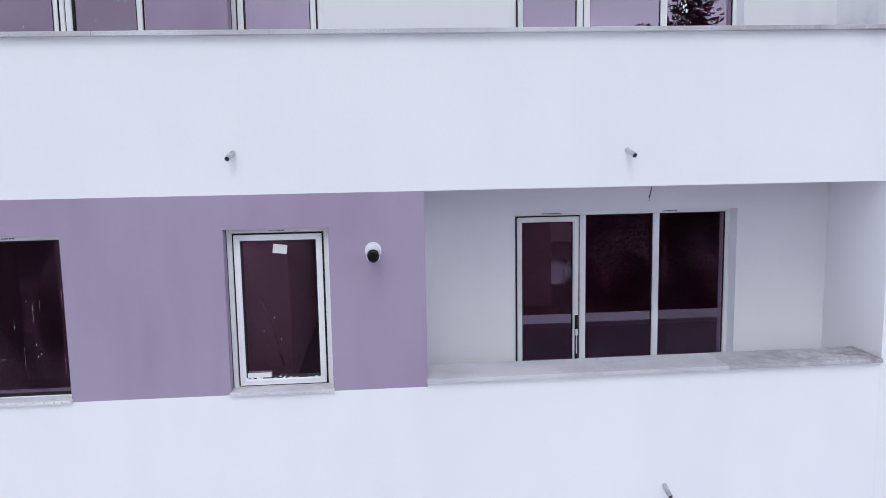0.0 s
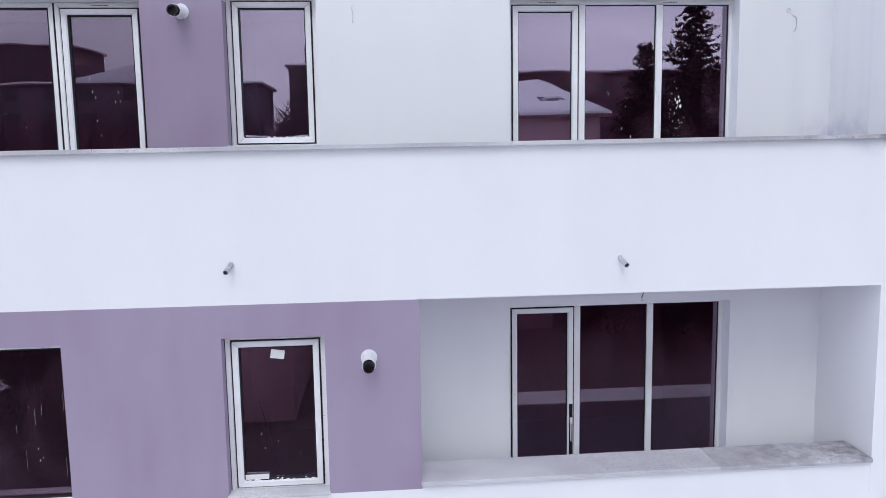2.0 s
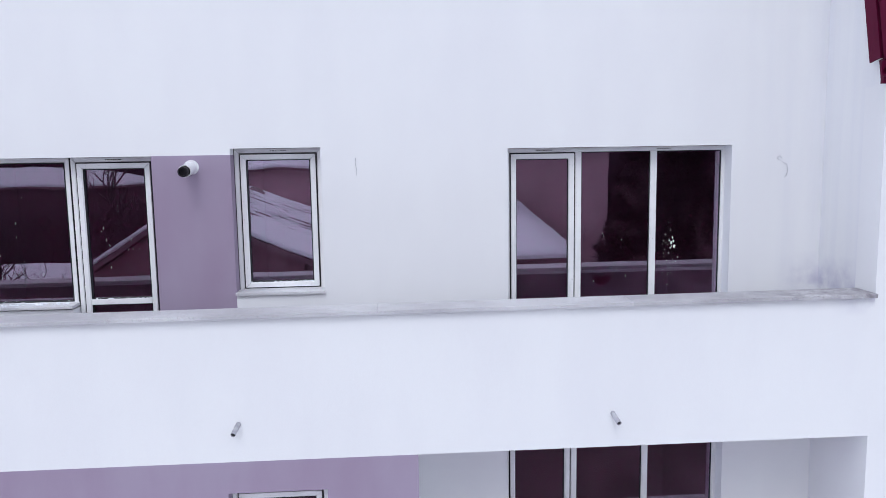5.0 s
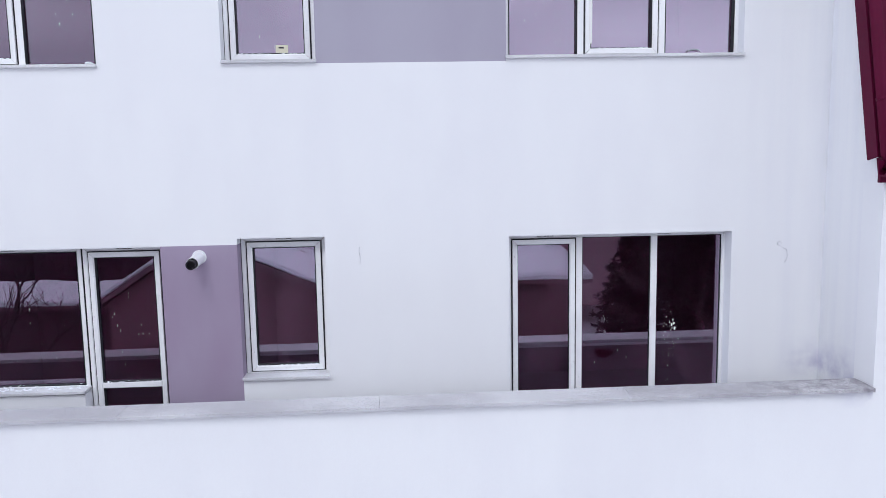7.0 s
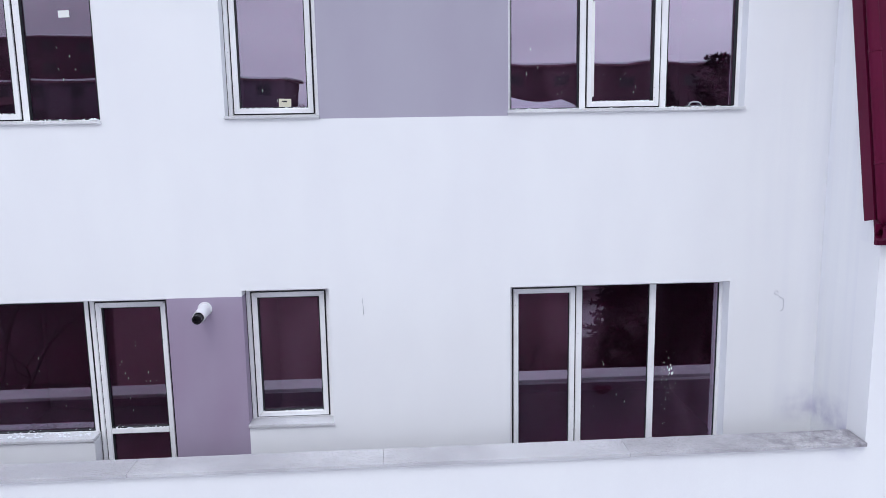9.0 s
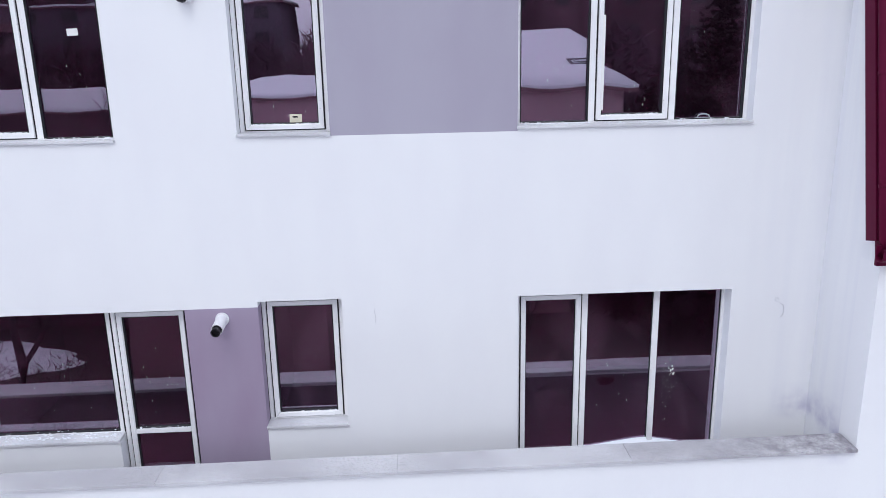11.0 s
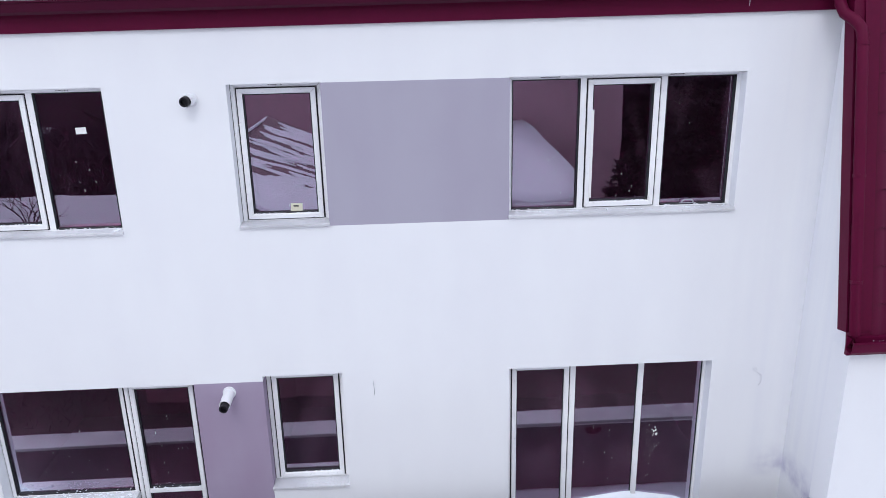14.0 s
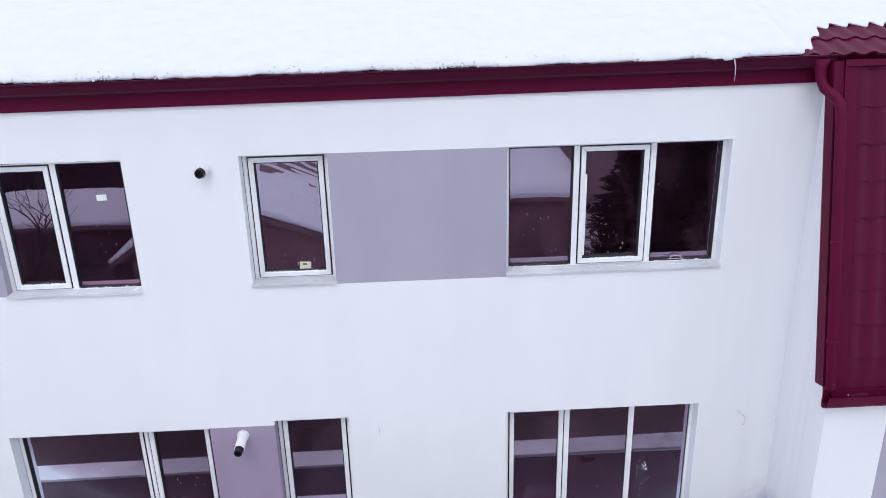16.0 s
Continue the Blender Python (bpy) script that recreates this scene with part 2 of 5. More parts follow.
BRIGHT = plaster("clean_white_render", (0.804, 0.81, 0.827), (0.777, 0.78, 0.805))
WHITE = plaster("white_render", (0.804, 0.81, 0.827), (0.777, 0.78, 0.805), damp=True)
LAVENDER = plaster("lavender_render", (0.383, 0.362, 0.437), (0.362, 0.336, 0.415))
# same lavender paint again, with lens dimming and purple shade put into its colour
LAVENDER_DIMMED = plaster("lavender_render_dimmed", (0.338, 0.280, 0.376), (0.305, 0.234, 0.330))
FRAME = granite("scuffed_white_upvc", (0.87, 0.875, 0.89), (0.76, 0.755, 0.79), (0.22, 0.20, 0.23), 0.0, 52.0, (0.655, 0.74, 0.5), 0.4, 0.03)
GASKET = surface("black_rubber", (0.012, 0.010, 0.014), 0.6, 0.1, 8, 80, 0.1)
GLASS = glazing("coated_glass", (0.76, 0.41, 0.60), 0.235, 0.0005)
HALFGLASS = glazing("older_coated_glass", (0.76, 0.42, 0.60), 0.12, 0.0005)
MIDGLASS = glazing("balcony_coated_glass", (0.76, 0.41, 0.60), 0.20, 0.0005)
DARKGLASS = glazing("dark_plain_glass", (0.76, 0.42, 0.62), 0.085, 0.0005)
GRANITE = granite("speckled_grey_granite", (0.60, 0.59, 0.645), (0.46, 0.44, 0.505), (0.19, 0.17, 0.22))
STAINED = granite("stained_grey_granite", (0.58, 0.56, 0.62), (0.45, 0.43, 0.49), (0.19, 0.17, 0.22), 0.7)
SILL = granite("worn_sill_stone", (0.72, 0.715, 0.76), (0.52, 0.51, 0.57), (0.40, 0.39, 0.44), 0.0, 60.0)
RED = surface("oxblood_sheet_metal", (0.106, 0.0022, 0.030), 0.55, 0.10, 2.5, 30, 0.06, metal=0.0, second=(0.092, 0.0018, 0.025), gloss=0.12)
# shaded copy of the oxblood sheet: the gutter's dark band is set by colour
RED_SHADED = surface("oxblood_metal_shaded", (0.060, 0.0022, 0.020), 0.5, 0.10, 2.5, 30, 0.06, second=(0.048, 0.0018, 0.016), gloss=0.14)
REDTILE = surface("oxblood_metal_tile", (0.105, 0.002, 0.030), 0.5, 0.10, 3.5, 60, 0.08, second=(0.080, 0.0015, 0.023), gloss=0.14)
SNOW = surface("snow", (0.88, 0.90, 0.94), 0.8, 0.03, 1.5, 25, 0.3, dist=0.006, second=(0.84, 0.86, 0.91))
OLDSNOW = surface("crusted_snow", (0.695, 0.712, 0.755), 0.85, 0.03, 5, 30, 0.08, dist=0.006, second=(0.66, 0.675, 0.725), amount=0.4)
PIPEWHITE = surface("white_pvc", (0.80, 0.80, 0.83), 0.35, 0.06, 6, 40, 0.05)
PIPEBLACK = surface("black_pvc", (0.010, 0.008, 0.012), 0.45, 0.1, 6, 40, 0.05)
SPOUT = surface("grey_pvc_spout", (0.55, 0.55, 0.60), 0.45, 0.25, 14, 60, 0.1, second=(0.28, 0.27, 0.31), amount=0.6)
ROOM = surface("bare_room_plaster", (0.56, 0.39, 0.47), 0.9, 0.15, 1.0, 30, 0.2)
CONCRETE = surface("concrete_slab", (0.36, 0.30, 0.32), 0.9, 0.2, 1.5, 40, 0.3)
# inner parapet tones: the first holds shade in its colour, the second bounces light
SHADEGREY = surface("shade_grey_sheet", (0.21, 0.155, 0.185), 0.9, 0.2, 2, 60, 0.3)
BOUNCEGREY = surface("bounce_grey_sheet", (0.60, 0.57, 0.62), 0.9, 0.15, 2, 60, 0.3)
TINTLILAC = plaster("lilac_bounce_tint", (0.66, 0.54, 0.70), (0.61, 0.48, 0.65))
ASPHALT = surface("wet_dark_asphalt", (0.085, 0.050, 0.060), 0.85, 0.3, 0.5, 60, 0.3, second=(0.055, 0.034, 0.042))
PAPER = surface("white_sticker_paper", (0.82, 0.81, 0.80), 0.7, 0.03, 5, 40, 0)
YELLOWPAPER = surface("pale_yellow_paper", (0.78, 0.74, 0.58), 0.7, 0.05, 5, 40, 0)
WIREDARK = surface("dark_wire", (0.03, 0.025, 0.03), 0.6, 0.1, 8, 40, 0)
ICE = surface("grey_ice", (0.60, 0.58, 0.66), 0.15, 0.1, 20, 60, 0.2)

# ---- mesh tools ----


def obj(name, bm, mats, parent=None, smooth=False):
    me = bpy.data.meshes.new(name)
    bmesh.ops.recalc_face_normals(bm, faces=bm.faces)
    bm.to_mesh(me)
    bm.free()
    for m in (mats if isinstance(mats, (list, tuple)) else [mats]):
        me.materials.append(m)
    if smooth:
        for f in me.polygons:
            f.use_smooth = True
    ob = new(name, me)
    if parent:
        ob.parent = parent
    return ob


def part(name, bm, mat, parent, label="", smooth=False):
    """One mesh under a thing or a part."""
    return tagged(obj(name, bm, mat, parent, smooth), label)


def thing(name, label, category, group="", kind="", at=(0, 0, 0)):
    ob = new(name)
    ob.empty_display_size = 0.1
    ob.location = at
    return tagged(ob, label, category, group, kind)


def box(bm, x0, x1, y0, y1, z0, z1, bevel=0.0, index=0):
    vs = [bm.verts.new((x, y, z)) for x in (x0, x1) for y in (y0, y1) for z in (z0, z1)]
    fs = [bm.faces.new([vs[i] for i in q]) for q in ((0, 1, 3, 2), (4, 6, 7, 5), (0, 4, 5, 1), (2, 3, 7, 6), (0, 2, 6, 4), (1, 5, 7, 3))]
    for f in fs:
        f.material_index = index
    if bevel:
        es = {e for f in fs for e in f.edges}
        bmesh.ops.bevel(bm, geom=list(es), offset=bevel, segments=2, profile=0.6, affect="EDGES")
    return vs


def boxes(*dims, bevel=0.0):
    bm = bmesh.new()
    for d in dims:
        box(bm, *d, bevel=bevel)
    return bm


def tube(bm, points, radius, sides=14, cap=True, inner=0.0):
    """A round bar or pipe along points; inner > 0 leaves a bore at its far end."""
    rings, last = [], None
    pts = [Vector(p) for p in points]
    for i, p in enumerate(pts):
        way = (pts[min(i + 1, len(pts) - 1)] - pts[max(i - 1, 0)]).normalized()
        side = way.cross(Vector((0, 0, 1)))
        if side.length < 0.05:
            side = way.cross(Vector((1, 0, 0)))
        side.normalize()
        up = side.cross(way)
        r = radius[i] if isinstance(radius, (list, tuple)) else radius
        rings.append([bm.verts.new(p + r * (math.cos(a) * side + math.sin(a) * up)) for a in (2 * math.pi * k / sides for k in range(sides))])
        last = (p, side, up, way, r)
    for a, b in zip(rings, rings[1:]):
        for k in range(sides):
            bm.faces.new((a[k], a[(k + 1) % sides], b[(k + 1) % sides], b[k]))
    if cap:
        bm.faces.new(rings[0][::-1])
        if inner:
            p, side, up, way, r = last
            ringa = [bm.verts.new(p + inner * (math.cos(a) * side + math.sin(a) * up)) for a in (2 * math.pi * k / sides for k in range(sides))]
            ringb = [bm.verts.new(v.co - way * 0.12) for v in ringa]
            for k in range(sides):
                j = (k + 1) % sides
                bm.faces.new((rings[-1][k], rings[-1][j], ringa[j], ringa[k]))
                bm.faces.new((ringa[k], ringa[j], ringb[j], ringb[k]))
            bm.faces.new(ringb)
        else:
            bm.faces.new(rings[-1])


def ring(bm, x0, x1, z0, z1, w, y0, y1, chamfer=0.008, ws=None):
    """A mitred frame of four bars; each bar is its own piece with a chamfered inner edge and a hair joint."""
    wl, wr, wb, wtp = ws or (w, w, w, w)
    g = 0.0022
    outer = [(x0, z0), (x1, z0), (x1, z1), (x0, z1)]
    inner = [(x0 + wl, z0 + wb), (x1 - wr, z0 + wb), (x1 - wr, z1 - wtp), (x0 + wl, z1 - wtp)]
    for k in range(4):
        j = (k + 1) % 4
        (ax, az), (bx, bz), (cx, cz), (dx, dz) = outer[k], outer[j], inner[j], inner[k]
        tx, tz = (bx - ax), (bz - az)
        ln = math.hypot(tx, tz)
        tx, tz = tx / ln * g, tz / ln * g
        ax, az, dx, dz = ax + tx, az + tz, dx + tx, dz + tz
        bx, bz, cx, cz = bx - tx, bz - tz, cx - tx, cz - tz
        c = chamfer

        def toward(px, pz, qx, qz, d):
            m = math.hypot(qx - px, qz - pz) or 1
            return px + (qx - px) / m * d, pz + (qz - pz) / m * d
        ex, ez = toward(dx, dz, ax, az, c * 1.2)
        fx, fz = toward(cx, cz, bx, bz, c * 1.2)
        sec = [[(ax, y0, az), (ex, y0, ez), (dx, y0 + c, dz), (dx, y1, dz), (ax, y1, az)],
               [(bx, y0, bz), (fx, y0, fz), (cx, y0 + c, cz), (cx, y1, cz), (bx, y1, bz)]]
        va, vb = ([bm.verts.new(p) for p in s] for s in sec)
        bm.faces.new(va)
        bm.faces.new(vb[::-1])
        for i in range(5):
            bm.faces.new((va[i], vb[i], vb[(i + 1) % 5], va[(i + 1) % 5]))


def wall_mesh(x0, x1, z0, z1, y0, y1, holes=(), paints=()):
    """A wall with thickness; holes go right through, paints (x0, x1, z0, z1, tone) take another material on the outer face and reveals."""
    xs = sorted({x0, x1, *(v for h in (*holes, *paints) for v in h[:2] if x0 < v < x1)})
    zs = sorted({z0, z1, *(v for h in (*holes, *paints) for v in h[2:4] if z0 < v < z1)})
    bm = bmesh.new()
    grid = {}

    def vert(i, j, y):
        key = (i, j, y)
        if key not in grid:
            grid[key] = bm.verts.new((xs[i], y, zs[j]))
        return grid[key]

    def inside(rects, i, j):
        if not (0 <= i < len(xs) - 1 and 0 <= j < len(zs) - 1):
            return None
        cx, cz = (xs[i] + xs[i + 1]) / 2, (zs[j] + zs[j + 1]) / 2
        return any(r[0] < cx < r[1] and r[2] < cz < r[3] for r in rects)

    for i in range(len(xs) - 1):
        for j in range(len(zs) - 1):
            if inside(holes, i, j):
                continue
            tone = next((r[4] for r in paints if inside([r], i, j)), 0)
            f = bm.faces.new([vert(i, j, y0), vert(i + 1, j, y0), vert(i + 1, j + 1, y0), vert(i, j + 1, y0)])
            f.material_index = tone
            bm.faces.new([vert(i, j, y1), vert(i, j + 1, y1), vert(i + 1, j + 1, y1), vert(i + 1, j, y1)])
            for di, dj, a, b in ((-1, 0, (i, j), (i, j + 1)), (1, 0, (i + 1, j), (i + 1, j + 1)), (0, -1, (i, j), (i + 1, j)), (0, 1, (i, j + 1), (i + 1, j + 1))):
                other = inside(holes, i + di, j + dj)
                if other is None or other:
                    f = bm.faces.new([vert(*a, y0), vert(*b, y0), vert(*b, y1), vert(*a, y1)])
                    f.material_index = tone
    return bm


# ---- the building: levels and planes ----
P = -0.914            # plane of the projecting lower storeys
BASE, FLOOR_A, FLOOR_B, FLOOR_C, EAVE = -0.5, 3.2, 6.1, 9.1, 12.02
REC_AF, REC_AS, REC_B, REC_CF, REC_CS, REC_CW = 0.155, 0.12, 0.155, 0.13, 0.14, 0.10   # frames sit this far behind the wall's face
LEFT, RIGHT, CORNER = -9.0, 9.0, 3.705

# openings: x0, x1, z0, z1
A_FRENCH = (0.604, 2.79, FLOOR_A, 5.63)
A_SMALL = (-1.915, -1.08, 4.29, 5.633)
A_WIDE = (-4.9, -3.172, 4.29, 5.62)
B_FRENCH = (0.622, 2.793, FLOOR_B, 8.50)
B_SMALL = (-1.945, -1.124, 7.19, 8.535)
B_WIDE = (-4.81, -2.655, FLOOR_B, 8.475)
C_FRENCH = (0.607, 2.853, 10.181, 11.51)
C_SMALL = (-2.0, -1.146, 10.165, 11.508)
C_WIDE = (-4.46, -3.118, 10.145, 11.51)

bm = wall_mesh(LEFT, CORNER + 0.05, BASE, EAVE + 0.15, 0.0, 0.32,
               [A_FRENCH, (LEFT + 0.2, -0.62, FLOOR_A, 5.905), B_FRENCH, B_SMALL, B_WIDE, C_FRENCH, C_SMALL, C_WIDE],
               [(-2.655, B_SMALL[0], FLOOR_B, 8.478, 2), (C_SMALL[1], C_FRENCH[0], 10.136, 11.506, 1), (-6.2, C_WIDE[0], 10.136, 11.506, 1)])
tagged(obj("wall_main", bm, [WHITE, LAVENDER, LAVENDER_DIMMED]), "white rendered apartment wall with lavender panels between windows", "wall", kind="structure")

bm = wall_mesh(LEFT, RIGHT, BASE, 5.91, P, P + 0.3, [A_SMALL, A_WIDE, (-0.30, CORNER, 3.05, 5.91)], [(LEFT, -0.30, 4.272, 5.91, 1)])
tagged(obj("wall_lower_front", bm, [BRIGHT, LAVENDER_DIMMED]), "projecting lower wall, white with a lavender painted band", "wall", kind="structure")

FALL_A, FALL_B = 0.003, 0.0045


def settled(bm, fall, floor_z):
    """The parapets run slightly up towards the wing; what lies above floor_z follows."""
    for v in bm.verts:
        if v.co.z > floor_z:
            v.co.z += fall * (v.co.x + 3.0)
    return bm


bm = boxes((-0.30, CORNER, P + 0.002, P + 0.22, 3.0, 4.3015))
settled(bm, FALL_A, 4.2)
tagged(obj("wall_loggia_parapet", bm, WHITE), "low white rendered loggia parapet", "parapet", kind="structure")
bm = boxes((LEFT, CORNER, P, P + 0.22, 5.91, 7.1375))
settled(bm, FALL_B, 7.0)
tagged(obj("wall_balcony_parapet", bm, WHITE), "long white rendered balcony parapet", "parapet", kind="structure")
bm = boxes((-0.60, -0.30, P + 0.3, 0.0, 3.0, 5.91))
tagged(obj("wall_loggia_side", bm, WHITE), "white rendered side wall of the loggia", "wall", kind="structure")

# added thin sheets: dark on the balcony for shade, pale in the loggia for bounce
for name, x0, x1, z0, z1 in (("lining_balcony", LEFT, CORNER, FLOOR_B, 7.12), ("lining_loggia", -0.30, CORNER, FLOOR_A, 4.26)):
    tagged(obj(name, boxes((x0, x1, P + 0.222, P + 0.228, z0, z1)), SHADEGREY if name == "lining_balcony" else BOUNCEGREY), "added grey sheet inside the parapet, toned for shade and bounce", "lining", kind="structure")

# slabs
# sheet out of view under the slab, added in lilac to turn the bounce purple
tagged(obj("ceiling_loggia", boxes((-0.298, CORNER - 0.002, P + 0.223, -0.002, 5.90, 5.9115)), TINTLILAC), "unseen lilac sheet under the slab, added to tint the loggia's shade", "ceiling", kind="structure")
# slab tops are hidden; their white is chosen to brighten the loggia by bounce
for name, z0, z1 in (("floor_loggia", 2.95, FLOOR_A), ("floor_balcony", 5.912, FLOOR_B)):
    tagged(obj(name, boxes((LEFT, CORNER, P + 0.22, 0.0, z0, z1)), WHITE), "plain balcony slab, its unseen top whitened to bounce light", "floor", kind="structure")
for k, (z0, z1) in enumerate(((2.95, 3.19), (5.9, 6.09), (8.85, 9.09), (12.0, 12.15))):
    tagged(obj(f"floor_inner_{k + 1}", boxes((LEFT, CORNER, 0.32, 3.6, z0, z1)), CONCRETE), "bare concrete floor slab inside", "floor", kind="structure")
tagged(obj("wall_inner_back", boxes((LEFT, CORNER, 3.6, 3.8, BASE, 12.15)), ROOM), "bare plaster wall deep inside the rooms", "wall", kind="structure")
for k, x in enumerate((LEFT + 0.1, CORNER - 0.1)):
    tagged(obj(f"wall_inner_end_{k + 1}", boxes((x - 0.098, x + 0.098, 0.322, 3.598, BASE, 12.15)), ROOM), "bare plaster end wall inside", "wall", kind="structure")
for k, (x, z0, z1) in enumerate(((0.2, FLOOR_A, 5.9), (-2.55, FLOOR_A, 5.9), (-0.3, FLOOR_B, 8.85), (-2.3, FLOOR_B, 8.85), (-0.3, FLOOR_C, 12.0), (-2.6, FLOOR_C, 12.0), (-5.6, FLOOR_A, 5.9), (-5.6, FLOOR_B, 8.85), (-5.6, FLOOR_C, 12.0))):
    front = P + 0.3 if z0 == FLOOR_A and x < 0 else 0.32
    tagged(obj(f"wall_inner_{k + 1}", boxes((x - 0.08, x + 0.08, front, 3.6, z0, z1)), ROOM), "bare plaster partition inside the flat", "wall", kind="structure")
tagged(obj("ceiling_lower_rooms", boxes((LEFT, -0.60, P + 0.3, 0.32, 5.912, 6.098)), CONCRETE), "concrete ceiling of the lower room", "ceiling", kind="structure")

# plain outer walls that close the house behind and at its ends
tagged(obj("wall_outer_back", boxes((LEFT, RIGHT, 8.8, 9.0, BASE, 14.85)), BRIGHT), "plain white rendered back wall", "wall", kind="structure")
for k, (x0, y0) in enumerate(((LEFT - 0.2, P), (RIGHT, P))):
    bm = bmesh.new()
    prof = [(y0, BASE), (9.0, BASE), (9.0, 14.85), (0.02, 12.2), (0.0, 8.9), (y0, 8.9)]
    fa, fb = ([bm.verts.new((x, y, z)) for y, z in prof] for x in (x0, x0 + 0.2))
    bm.faces.new(fa), bm.faces.new(fb[::-1])
    for i in range(len(prof)):
        j = (i + 1) % len(prof)
        bm.faces.new((fa[i], fa[j], fb[j], fb[i]))
    tagged(obj(f"wall_outer_end_{k + 1}", bm, BRIGHT), "plain white rendered end wall", "wall", kind="structure")

# wing on the right: front wall, side wall with sloped upper edge, steep tiled roof
bm = wall_mesh(CORNER, RIGHT, 5.91, 8.98, P, P + 0.3, [], [(4.36, 6.4, 6.3, 8.80, 1)])
tagged(obj("wall_wing_front", bm, [BRIGHT, LAVENDER]), "white rendered wing wall with a lavender field", "wall", kind="structure")
bm = bmesh.new()
prof = [(P + 0.001, 3.0), (0.0, 3.0), (0.0, EAVE + 0.1), (-0.12, EAVE + 0.1), (P + 0.02, 9.0), (P + 0.001, 8.98)]
front, back = ([bm.verts.new((x, y, z)) for y, z in prof] for x in (CORNER + 0.0005, CORNER + 0.25))
bm.faces.new(front)
bm.faces.new(back[::-1])
for i in range(len(prof)):
    j = (i + 1) % len(prof)
    bm.faces.new((front[i], front[j], back[j], back[i]))
tagged(obj("wall_wing_side", bm, WHITE), "white rendered side wall of the wing", "wall", kind="structure")


def coping(name, joints, zt, deep, over, label, fall):
    """Granite slabs laid end to end with a small drip overhang; the end slab is stained."""
    th = thing(name, label, "coping", kind="structure")
    x1 = joints[-1]
    for a, b in zip(joints, joints[1:]):
        bm = bmesh.new()
        box(bm, a + 0.0008, b - 0.0008, P - over, P - 0.03 + deep, zt - 0.036, zt, bevel=0.004)
        settled(bm, fall, 0.0)
        part("slab", bm, STAINED if b == x1 else GRANITE, th, "dirt-stained end slab" if b == x1 else "")
    return th


coping("coping_balcony", (LEFT, -7.15, -5.0, -2.8, -0.62, 1.55, CORNER - 0.01), 7.174, 0.29, 0.055, "grey granite coping slabs on the balcony parapet", FALL_B)
coping("coping_loggia", (-0.31, 2.30, CORNER - 0.01), 4.338, 0.425, 0.045, "grey granite coping slabs on the loggia parapet", FALL_A)


# ---- windows ----
def dished_pane(x0, x1, z0, z1, y, sag):
    """Sealed glazing in the cold: the pane is drawn inwards by a millimetre or so."""
    bm = bmesh.new()
    nx, nz = 14, 20
    for side in (0.0, 0.006):
        grid = []
        for i in range(nx + 1):
            u = 2 * i / nx - 1
            grid.append([bm.verts.new((x0 + (x1 - x0) * i / nx, y + side + sag * (1 - u * u) * (1 - (2 * j / nz - 1) ** 2), z0 + (z1 - z0) * j / nz)) for j in range(nz + 1)])
        for ra, rb in zip(grid, grid[1:]):
            for j in range(nz):
                q = (ra[j], rb[j], rb[j + 1], ra[j + 1])
                bm.faces.new(q if not side else q[::-1])
    return bm


